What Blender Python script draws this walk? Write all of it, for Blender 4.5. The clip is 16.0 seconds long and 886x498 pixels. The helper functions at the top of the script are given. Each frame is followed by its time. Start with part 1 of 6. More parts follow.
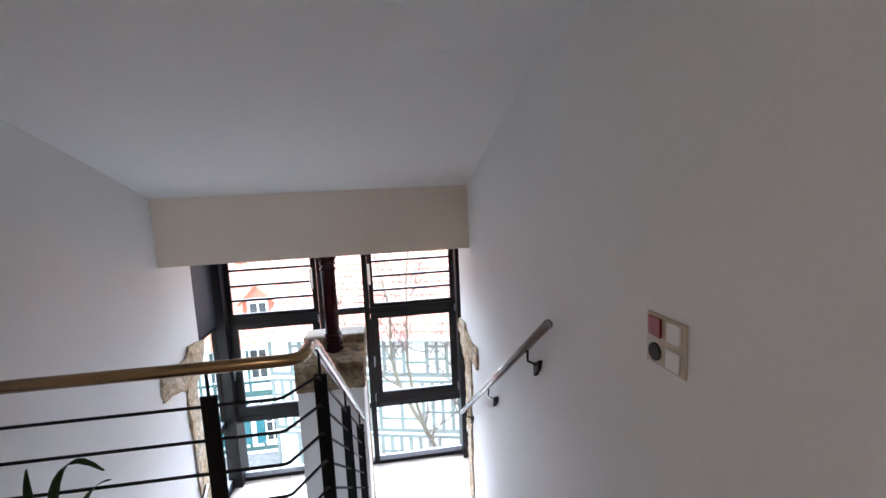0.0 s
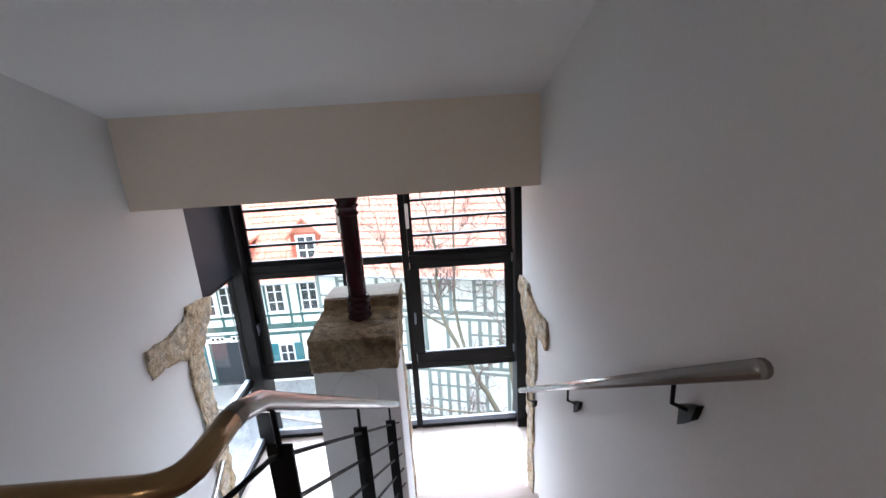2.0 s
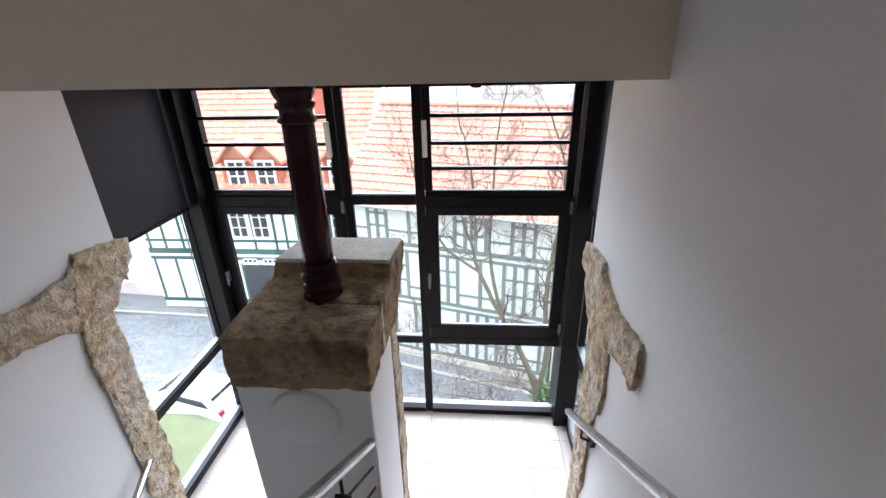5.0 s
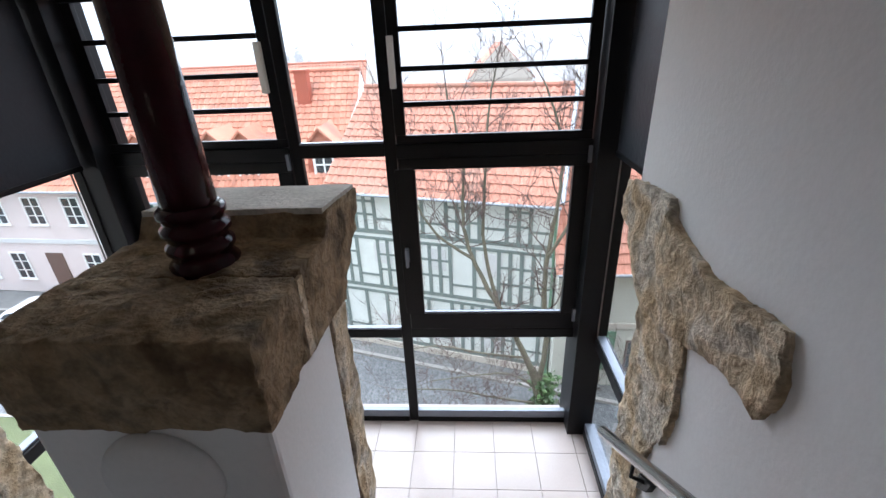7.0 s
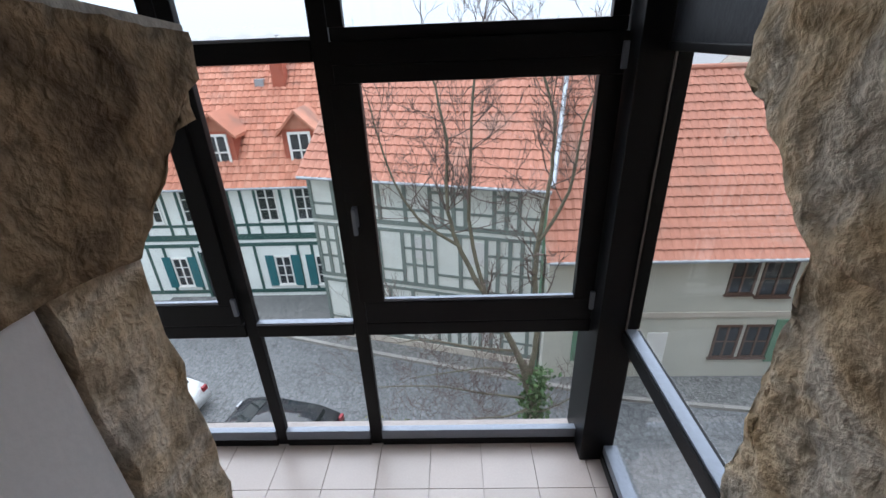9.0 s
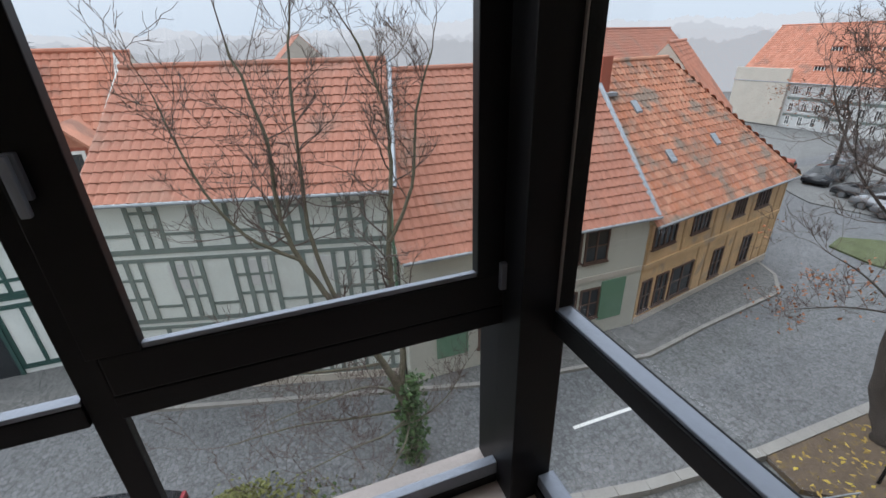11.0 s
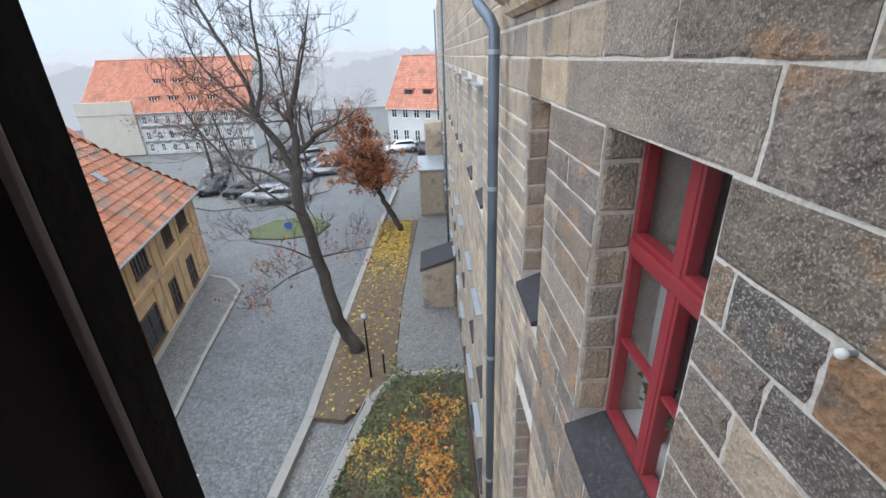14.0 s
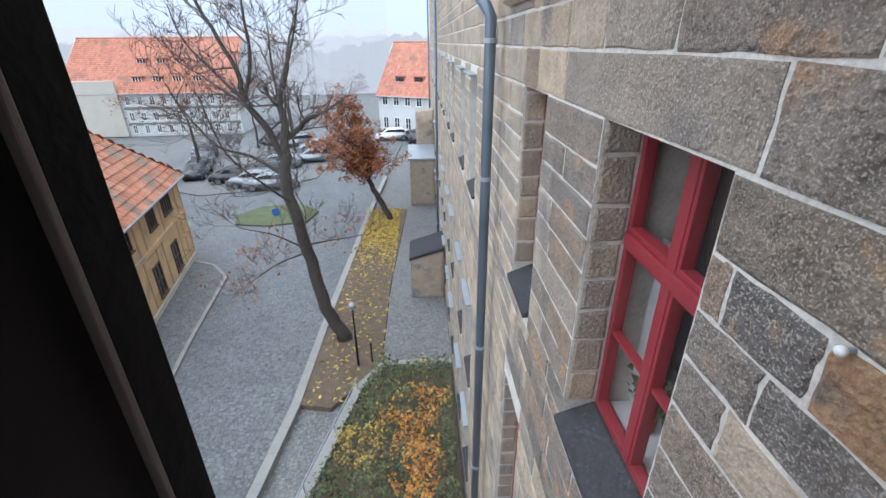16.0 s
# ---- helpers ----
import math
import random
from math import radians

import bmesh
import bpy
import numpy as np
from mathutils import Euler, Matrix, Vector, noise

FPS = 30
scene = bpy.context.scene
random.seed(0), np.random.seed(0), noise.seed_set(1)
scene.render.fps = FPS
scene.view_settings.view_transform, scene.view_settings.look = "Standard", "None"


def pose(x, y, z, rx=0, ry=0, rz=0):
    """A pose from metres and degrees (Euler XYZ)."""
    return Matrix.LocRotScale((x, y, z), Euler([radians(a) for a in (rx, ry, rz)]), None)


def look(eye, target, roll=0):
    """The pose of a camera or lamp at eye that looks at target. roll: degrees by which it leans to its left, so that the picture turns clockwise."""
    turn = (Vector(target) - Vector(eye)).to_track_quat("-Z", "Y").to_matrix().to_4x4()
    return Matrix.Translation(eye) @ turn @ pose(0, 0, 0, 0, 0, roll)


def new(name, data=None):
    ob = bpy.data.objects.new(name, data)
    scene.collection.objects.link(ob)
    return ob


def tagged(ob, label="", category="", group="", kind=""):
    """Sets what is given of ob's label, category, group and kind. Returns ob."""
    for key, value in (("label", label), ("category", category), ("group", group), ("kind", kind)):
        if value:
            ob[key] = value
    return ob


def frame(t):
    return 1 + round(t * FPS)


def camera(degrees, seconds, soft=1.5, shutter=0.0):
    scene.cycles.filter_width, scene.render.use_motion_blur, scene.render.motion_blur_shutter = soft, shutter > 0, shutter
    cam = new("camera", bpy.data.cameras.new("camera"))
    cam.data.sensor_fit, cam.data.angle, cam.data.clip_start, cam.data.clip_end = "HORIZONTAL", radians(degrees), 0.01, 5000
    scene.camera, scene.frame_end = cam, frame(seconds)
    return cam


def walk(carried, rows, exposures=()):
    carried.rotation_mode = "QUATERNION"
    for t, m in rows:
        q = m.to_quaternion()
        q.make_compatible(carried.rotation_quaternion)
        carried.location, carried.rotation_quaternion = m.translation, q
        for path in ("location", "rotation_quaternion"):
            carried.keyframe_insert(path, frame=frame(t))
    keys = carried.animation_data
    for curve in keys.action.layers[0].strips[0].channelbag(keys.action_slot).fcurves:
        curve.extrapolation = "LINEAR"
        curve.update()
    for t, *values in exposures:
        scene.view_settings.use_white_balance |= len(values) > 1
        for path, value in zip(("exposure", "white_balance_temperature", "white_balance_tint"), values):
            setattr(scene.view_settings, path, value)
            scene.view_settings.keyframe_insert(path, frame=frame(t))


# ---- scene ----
cam = camera(90.8, 16.0)
PATH = [
    (0, (0.369, 1.252, 3.697), (0.643, 3.217, 3.444), -2.7),
    (0.5, (0.413, 1.522, 3.675), (0.616, 3.480, 3.322), -2.8),
    (1, (0.399, 1.842, 3.647), (0.521, 3.799, 3.255), -3.1),
    (1.5, (0.383, 2.099, 3.618), (0.484, 4.033, 3.118), -3.0),
    (2, (0.444, 2.368, 3.598), (0.482, 4.293, 3.055), -3.6),
    (2.5, (0.505, 2.600, 3.606), (0.495, 4.523, 3.057), -3.6),
    (3, (0.536, 2.810, 3.541), (0.457, 4.722, 2.962), -3.4),
    (5.5, (0.569, 3.904, 3.167), (0.420, 5.706, 2.314), -1.3),
    (6, (0.624, 4.070, 3.030), (0.481, 5.868, 2.167), -1.8),
    (6.5, (0.600, 4.230, 2.875), (0.474, 6.037, 2.027), -2.1),
    (7, (0.580, 4.401, 2.769), (0.460, 6.207, 1.919), -2.5),
    (7.5, (0.612, 4.562, 2.611), (0.516, 6.360, 1.741), -2.3),
    (8, (0.609, 4.751, 2.509), (0.519, 6.543, 1.625), -2.2),
    (10.3, (0.659, 5.611, 1.892), (0.856, 7.395, 1.010), -1.9),
    (10.7, (0.637, 5.755, 1.812), (1.068, 7.499, 0.934), -0.3),
    (11, (0.681, 5.868, 1.738), (1.298, 7.565, 0.877), -1.7),
    (11.5, (0.710, 6.004, 1.672), (1.585, 7.587, 0.819), -2.1),
    (12, (0.847, 6.210, 1.561), (2.084, 7.587, 0.804), -1.0),
    (12.5, (0.948, 6.303, 1.555), (2.570, 7.201, 0.804), 0.4),
    (13, (0.973, 6.454, 1.564), (2.800, 6.799, 0.828), -3.6),
    (13.5, (1.071, 6.530, 1.545), (2.924, 6.593, 0.796), -2.9),
    (14, (1.145, 6.594, 1.516), (2.972, 6.563, 0.704), -2.2),
    (14.5, (1.168, 6.629, 1.486), (2.967, 6.549, 0.616), -2.4),
    (15, (1.154, 6.632, 1.490), (2.939, 6.540, 0.592), -1.5),
    (15.5, (1.150, 6.635, 1.503), (2.939, 6.544, 0.612), -0.9),
    (16, (1.162, 6.631, 1.513), (2.968, 6.549, 0.657), -0.5),
]
walk(cam, [(t, look(eye, target, roll)) for t, eye, target, roll in PATH],
     exposures=[(0.0, 3.97, 5720, 10), (2.0, 3.46, 5850, 10), (3.2, 3.38, 5850, 10), (5.5, 3.0, 6000, 10), (6.5, 2.6, 6000, 10), (8.0, 2.35, 6000, 10),
                (10.3, 1.12, 6300, 10), (11.3, 1.15, 6450, 10), (12.0, 1.08, 6600, 10), (13.0, 1.6, 6450, 10), (14.0, 1.42, 6200, 10), (14.5, 1.72, 6050, 10), (15.4, 1.66, 5980, 10), (16.0, 1.48, 5950, 10)])

# ---- world and sun: an overcast, misty day ----
world = bpy.data.worlds.new("overcast")
scene.world = world
world.use_nodes = True
wn, wl = world.node_tree.nodes, world.node_tree.links
sky = wn.new("ShaderNodeTexSky")
sky.sky_type, sky.sun_disc = "NISHITA", False
sky.sun_elevation, sky.sun_rotation = radians(62), radians(-25)
sky.air_density, sky.dust_density, sky.ozone_density = 1.0, 6.0, 0.5
pale = wn.new("ShaderNodeHueSaturation")
pale.inputs["Saturation"].default_value = 0.12
cloud = wn.new("ShaderNodeMix")
cloud.data_type = "RGBA"
cloud.inputs["Factor"].default_value = 0.85
cloud.inputs["B"].default_value = (7.6, 8.7, 10.0, 1)
wl.new(sky.outputs["Color"], pale.inputs["Color"])
wl.new(pale.outputs["Color"], cloud.inputs["A"])
wl.new(cloud.outputs["Result"], wn["Background"].inputs["Color"])
wn["Background"].inputs["Strength"].default_value = 0.047
sun = new("sun", bpy.data.lights.new("sun", "SUN"))
sun.data.energy, sun.data.angle, sun.data.color = 1.9, radians(115), (0.95, 1.0, 1.05)
sun.matrix_world = look((-8, 17, 36), (0, 0, 0))


# ---- materials ----
def material(name, color, rough=0.6, metal=0.0, vary=0.12, scale=3.0, fine=40.0, bump=0.15, spec=0.5, tones=(), stain=None):
    """Procedural surface: colour varied at two scales, with relief. tones: colours that single pieces take."""
    m = bpy.data.materials.new(name)
    m.use_nodes = True
    n, l = m.node_tree.nodes, m.node_tree.links
    b = n["Principled BSDF"]
    geo = n.new("ShaderNodeNewGeometry")
    big, small = n.new("ShaderNodeTexNoise"), n.new("ShaderNodeTexNoise")
    big.inputs["Scale"].default_value, small.inputs["Scale"].default_value = scale, fine
    big.inputs["Detail"].default_value, small.inputs["Detail"].default_value = 4, 3
    l.new(geo.outputs["Position"], big.inputs["Vector"])
    l.new(geo.outputs["Position"], small.inputs["Vector"])
    add = n.new("ShaderNodeMath")
    add.operation = "ADD"
    l.new(big.outputs["Fac"], add.inputs[0])
    l.new(small.outputs["Fac"], add.inputs[1])
    spread = n.new("ShaderNodeMapRange")
    spread.inputs["From Min"].default_value, spread.inputs["From Max"].default_value = 0.6, 1.4
    spread.inputs["To Min"].default_value, spread.inputs["To Max"].default_value = 1 - vary, 1 + vary
    l.new(add.outputs[0], spread.inputs["Value"])
    mult = n.new("ShaderNodeVectorMath")
    mult.operation = "SCALE"
    l.new(spread.outputs["Result"], mult.inputs["Scale"])
    if tones:
        info = n.new("ShaderNodeObjectInfo")
        total = n.new("ShaderNodeMath")
        total.operation = "ADD"
        fract = n.new("ShaderNodeMath")
        fract.operation = "FRACT"
        l.new(info.outputs["Random"], total.inputs[0])
        l.new(geo.outputs["Random Per Island"], total.inputs[1])
        l.new(total.outputs[0], fract.inputs[0])
        ramp = n.new("ShaderNodeValToRGB")
        ramp.color_ramp.interpolation = "LINEAR"
        els = ramp.color_ramp.elements
        els[0].color, els[1].color = (*tones[0], 1), (*tones[-1], 1)
        for i, c in enumerate(tones[1:-1]):
            els.new((i + 1) / (len(tones) - 1)).color = (*c, 1)
        l.new(fract.outputs[0], ramp.inputs["Fac"])
        source = ramp.outputs["Color"]
    else:
        rgb = n.new("ShaderNodeRGB")
        rgb.outputs[0].default_value = (*color, 1)
        source = rgb.outputs[0]
    if stain:
        spot = n.new("ShaderNodeTexNoise")
        spot.inputs["Scale"].default_value, spot.inputs["Detail"].default_value = stain[1], 5
        l.new(geo.outputs["Position"], spot.inputs["Vector"])
        cut = n.new("ShaderNodeMapRange")
        cut.inputs["From Min"].default_value, cut.inputs["From Max"].default_value = stain[2], stain[2] + 0.12
        l.new(spot.outputs["Fac"], cut.inputs["Value"])
        mix = n.new("ShaderNodeMix")
        mix.data_type = "RGBA"
        mix.inputs["B"].default_value = (*stain[0], 1)
        l.new(cut.outputs["Result"], mix.inputs["Factor"])
        l.new(source, mix.inputs["A"])
        source = mix.outputs["Result"]
    l.new(source, mult.inputs[0])
    l.new(mult.outputs["Vector"], b.inputs["Base Color"])
    b.inputs["Roughness"].default_value, b.inputs["Metallic"].default_value = rough, metal
    b.inputs["Specular IOR Level"].default_value = spec
    if bump:
        bp = n.new("ShaderNodeBump")
        bp.inputs["Strength"].default_value, bp.inputs["Distance"].default_value = bump, 0.02
        l.new(add.outputs[0], bp.inputs["Height"])
        l.new(bp.outputs["Normal"], b.inputs["Normal"])
    return m


def glass_material(name, tint=(1, 1, 1), gloss=1.0):
    m = bpy.data.materials.new(name)
    m.use_nodes = True
    n, l = m.node_tree.nodes, m.node_tree.links
    n.remove(n["Principled BSDF"])
    clear, shine, mix, fres = (n.new("ShaderNodeBsdfTransparent"), n.new("ShaderNodeBsdfGlossy"), n.new("ShaderNodeMixShader"),
                               n.new("ShaderNodeLayerWeight"))
    clear.inputs["Color"].default_value = (*tint, 1)
    shine.inputs["Roughness"].default_value = 0.01
    rise, lift = n.new("ShaderNodeMath"), n.new("ShaderNodeMath")
    rise.operation, rise.inputs[1].default_value = "POWER", 5.0
    lift.operation, lift.inputs[1].default_value, lift.inputs[2].default_value = "MULTIPLY_ADD", 0.8, 0.022
    l.new(fres.outputs["Facing"], rise.inputs[0])
    l.new(rise.outputs[0], lift.inputs[0])
    l.new(lift.outputs[0], mix.inputs[0])
    l.new(clear.outputs[0], mix.inputs[1])
    l.new(shine.outputs[0], mix.inputs[2])
    l.new(mix.outputs[0], n["Material Output"].inputs["Surface"])
    return m


def speckle(m, color, scale, cut, amount):
    """Small pale chips scattered over a surface that is already made."""
    n, l = m.node_tree.nodes, m.node_tree.links
    b = n["Principled BSDF"]
    was = b.inputs["Base Color"].links[0].from_socket
    geo, spots, edge, mix = n.new("ShaderNodeNewGeometry"), n.new("ShaderNodeTexNoise"), n.new("ShaderNodeMapRange"), n.new("ShaderNodeMix")
    spots.inputs["Scale"].default_value, spots.inputs["Detail"].default_value = scale, 2
    l.new(geo.outputs["Position"], spots.inputs["Vector"])
    edge.inputs["From Min"].default_value, edge.inputs["From Max"].default_value, edge.inputs["To Max"].default_value = cut, cut + 0.07, amount
    l.new(spots.outputs["Fac"], edge.inputs["Value"])
    mix.data_type = "RGBA"
    mix.inputs["B"].default_value = (*color, 1)
    l.new(edge.outputs["Result"], mix.inputs["Factor"])
    l.new(was, mix.inputs["A"])
    l.new(mix.outputs["Result"], b.inputs["Base Color"])


def cobbles(m, size, depth):
    """Small paving stones with darker joints, on a surface that is already made."""
    n, l = m.node_tree.nodes, m.node_tree.links
    b = n["Principled BSDF"]
    was = b.inputs["Base Color"].links[0].from_socket
    geo, cells, tone, joint = n.new("ShaderNodeNewGeometry"), n.new("ShaderNodeTexVoronoi"), n.new("ShaderNodeMapRange"), n.new("ShaderNodeMapRange")
    edges = n.new("ShaderNodeTexVoronoi")
    edges.feature = "DISTANCE_TO_EDGE"
    for t in (cells, edges):
        t.inputs["Scale"].default_value, t.inputs["Randomness"].default_value = 1 / size, 0.55
        l.new(geo.outputs["Position"], t.inputs["Vector"])
    split = n.new("ShaderNodeSeparateColor")
    l.new(cells.outputs["Color"], split.inputs["Color"])
    tone.inputs["To Min"].default_value, tone.inputs["To Max"].default_value = 0.84, 1.18
    l.new(split.outputs["Red"], tone.inputs["Value"])
    joint.inputs["From Max"].default_value, joint.inputs["To Min"].default_value = 0.12, 0.5
    l.new(edges.outputs["Distance"], joint.inputs["Value"])
    both = n.new("ShaderNodeMath")
    both.operation = "MULTIPLY"
    l.new(tone.outputs["Result"], both.inputs[0])
    l.new(joint.outputs["Result"], both.inputs[1])
    scale = n.new("ShaderNodeVectorMath")
    scale.operation = "SCALE"
    l.new(was, scale.inputs[0])
    l.new(both.outputs[0], scale.inputs["Scale"])
    l.new(scale.outputs["Vector"], b.inputs["Base Color"])
    bp = n.new("ShaderNodeBump")
    bp.inputs["Strength"].default_value, bp.inputs["Distance"].default_value = depth, 0.03
    l.new(joint.outputs["Result"], bp.inputs["Height"])
    l.new(bp.outputs["Normal"], b.inputs["Normal"])


def rock(name, tones, relief=1.0, grain=26.0):
    """Tooled natural stone: mottled tones, dark pits, pale chips and coarse relief."""
    m = bpy.data.materials.new(name)
    m.use_nodes = True
    n, l = m.node_tree.nodes, m.node_tree.links
    b = n["Principled BSDF"]
    b.inputs["Roughness"].default_value, b.inputs["Specular IOR Level"].default_value = 0.92, 0.3
    geo = n.new("ShaderNodeNewGeometry")
    texs = []
    for scale, detail, distort in ((5.5, 6, 0.8), (grain, 6, 0.5), (grain * 3.6, 3, 0.2)):
        t = n.new("ShaderNodeTexNoise")
        t.inputs["Scale"].default_value, t.inputs["Detail"].default_value, t.inputs["Distortion"].default_value = scale, detail, distort
        l.new(geo.outputs["Position"], t.inputs["Vector"])
        texs.append(t)
    ramp = n.new("ShaderNodeValToRGB")
    els = ramp.color_ramp.elements
    els[0].position, els[1].position = 0.3, 0.7
    els[0].color, els[1].color = (*tones[0], 1), (*tones[-1], 1)
    for i, c in enumerate(tones[1:-1]):
        els.new(0.3 + 0.4 * (i + 1) / (len(tones) - 1)).color = (*c, 1)
    l.new(texs[0].outputs["Fac"], ramp.inputs["Fac"])
    pits, chips = n.new("ShaderNodeMapRange"), n.new("ShaderNodeMapRange")
    for node, tex, lo, hi, a, c in ((pits, texs[1], 0.32, 0.6, 0.6, 1.16), (chips, texs[2], 0.35, 0.65, 0.86, 1.12)):
        node.inputs["From Min"].default_value, node.inputs["From Max"].default_value = lo, hi
        node.inputs["To Min"].default_value, node.inputs["To Max"].default_value = a, c
        l.new(tex.outputs["Fac"], node.inputs["Value"])
    both, scale = n.new("ShaderNodeMath"), n.new("ShaderNodeVectorMath")
    both.operation, scale.operation = "MULTIPLY", "SCALE"
    l.new(pits.outputs["Result"], both.inputs[0])
    l.new(chips.outputs["Result"], both.inputs[1])
    l.new(ramp.outputs["Color"], scale.inputs[0])
    l.new(both.outputs[0], scale.inputs["Scale"])
    l.new(scale.outputs["Vector"], b.inputs["Base Color"])
    bp = n.new("ShaderNodeBump")
    bp.inputs["Strength"].default_value, bp.inputs["Distance"].default_value = relief, 0.012
    l.new(both.outputs[0], bp.inputs["Height"])
    l.new(bp.outputs["Normal"], b.inputs["Normal"])
    return m


PLASTER = material("white plaster", (0.78, 0.777, 0.77), 0.85, vary=0.03, scale=1.3, fine=60, bump=0.05)
# Base colour raised and warmed to carry lamp light on the beam.
LINTEL = material("cream plaster warmed for lamp light", (0.82, 0.72, 0.6), 0.85, vary=0.04, scale=1.0, fine=50, bump=0.05)
TILE = material("floor tile", (0.45, 0.39, 0.36), 0.25, vary=0.05, scale=4, fine=90, bump=0.03, tones=((0.45, 0.385, 0.355), (0.475, 0.41, 0.38), (0.435, 0.375, 0.345)))
GROUT = material("grout", (0.35, 0.31, 0.29), 0.9, vary=0.1)
STEP = material("brown step tile", (0.36, 0.27, 0.24), 0.4, vary=0.08, scale=6, fine=80, bump=0.05)
FRAME = material("anthracite frame", (0.0055, 0.0055, 0.0065), 0.42, spec=0.16, vary=0.06, scale=5, fine=80, bump=0.02)
ALU = material("aluminium sill", (0.2, 0.22, 0.26), 0.5, 0.6, vary=0.05)
GASKET = material("rubber gasket", (0.007, 0.007, 0.007), 0.7, vary=0.05, spec=0.15)
SPACER = material("glazing spacer", (0.15, 0.13, 0.12), 0.5, 0.3, vary=0.1)
BLIND = material("dark blind", (0.02, 0.022, 0.028), 0.5, spec=0.25, vary=0.08, scale=2)
GLASS = glass_material("clear glass")
IRON = material("black iron", (0.009, 0.0085, 0.0085), 0.55, 0.0, vary=0.1, spec=0.2)
STEEL = material("brushed steel", (0.4, 0.385, 0.37), 0.24, 1.0, vary=0.05, scale=2, fine=120, bump=0.03)
# Plain steel tinted bronze: warm reflections are put into the metal colour.
WARM_GLINT_STEEL = material("steel with painted warm glint", (0.36, 0.235, 0.12), 0.26, 1.0, vary=0.08, scale=2, fine=120, bump=0.03)
RED_COLUMN = material("oxblood painted iron", (0.028, 0.003, 0.007), 0.16, spec=0.28, vary=0.15, scale=4, fine=50, bump=0.08)
SANDSTONE = rock("sandstone", ((0.35, 0.245, 0.135), (0.49, 0.375, 0.24), (0.57, 0.465, 0.33), (0.53, 0.465, 0.375), (0.64, 0.58, 0.48)), 1.0, 19.0)
# Same sandstone: the pier's shade is darkened into these tones, with weathering.
SHADED_SANDSTONE = rock("shade-darkened weathered sandstone", ((0.11, 0.074, 0.042), (0.25, 0.175, 0.1), (0.3, 0.225, 0.14), (0.19, 0.145, 0.1)), 0.9, 17.0)
CREAM = material("cream switch plate", (0.55, 0.47, 0.36), 0.5, vary=0.03)
SWITCH = material("switch plastic", (0.8, 0.79, 0.76), 0.4, vary=0.03)
SWITCH_RED = material("red plastic", (0.25, 0.012, 0.022), 0.4, vary=0.05)
LEAF = material("plant leaf", (0.035, 0.07, 0.02), 0.45, vary=0.25, scale=9)

ASPHALT = material("cobbled street", (0.14, 0.145, 0.15), 0.55, vary=0.25, scale=0.5, fine=14, bump=0.3)
PAVE = material("pavement slabs", (0.17, 0.17, 0.165), 0.75, vary=0.2, scale=1.5, fine=12, bump=0.3)
KERB = material("kerb stone", (0.27, 0.26, 0.24), 0.8, vary=0.2, scale=2, fine=20, bump=0.4)
EARTH = material("leafy earth", (0.11, 0.08, 0.055), 0.95, vary=0.4, scale=2.5, fine=15, bump=0.8, stain=((0.16, 0.11, 0.04), 6.0, 0.56))
GRASS = material("lawn", (0.085, 0.1, 0.045), 0.95, vary=0.3, scale=1.5, fine=25, bump=0.7)
RENDER_GREEN = material("pale green infill", (0.78, 0.82, 0.8), 0.9, vary=0.1, scale=1.2, fine=20, bump=0.1)
RENDER_PALE = material("pale lime infill", (0.62, 0.65, 0.62), 0.9, vary=0.12, scale=1.2, fine=20, bump=0.1)
RENDER_GREY = material("grey-green render", (0.5, 0.5, 0.44), 0.9, vary=0.12, scale=1.0, fine=20, bump=0.1)
RENDER_BEIGE = material("beige render", (0.5, 0.46, 0.4), 0.9, vary=0.12, scale=1.0, fine=20, bump=0.1)
RENDER_OCHRE = material("ochre render", (0.62, 0.42, 0.23), 0.9, vary=0.25, scale=1.2, fine=20, bump=0.1, stain=((0.45, 0.34, 0.23), 1.3, 0.53))
RENDER_WHITE = material("white render", (0.56, 0.565, 0.56), 0.9, vary=0.08, scale=1.0, fine=20, bump=0.1)
RENDER_PINK = material("pink-grey render", (0.6, 0.52, 0.5), 0.9, vary=0.1, scale=0.8, fine=20, bump=0.1)
TIMBER_GREEN = material("dark green timber", (0.035, 0.09, 0.08), 0.7, vary=0.2, scale=4, fine=30, bump=0.3)
TIMBER_GREY = material("weathered grey-green timber", (0.16, 0.195, 0.18), 0.8, vary=0.25, scale=4, fine=30, bump=0.3)
SHUTTER = material("teal shutter", (0.02, 0.13, 0.15), 0.6, vary=0.1)
SHUTTER_GREEN = material("green shutter", (0.13, 0.24, 0.16), 0.6, vary=0.1)
WHITE_WOOD = material("white window wood", (0.75, 0.75, 0.73), 0.5, vary=0.04)
BROWN_WOOD = material("brown window wood", (0.1, 0.06, 0.045), 0.6, vary=0.15)
# Window panes; also fills openings where only inner shade would show.
DARK_PANE_AND_SHADE = material("dark window pane and room shade", (0.03, 0.035, 0.04), 0.08, vary=0.1, bump=0)
ROOF = material("clay roof tiles", (0.5, 0.16, 0.08), 0.85, vary=0.2, scale=1.2, fine=9, bump=0.2,
                tones=((0.39, 0.155, 0.098), (0.46, 0.185, 0.118), (0.5, 0.225, 0.15), (0.42, 0.165, 0.102)), stain=((0.29, 0.15, 0.11), 0.7, 0.56))
# Saturation lowered partly to carry the mist over these roofs.
ROOF_FAR = material("red roof tiles dulled for haze", (0.4, 0.175, 0.12), 0.9, vary=0.15, scale=1.2, fine=9, bump=0.2, stain=((0.35, 0.185, 0.135), 0.5, 0.55))
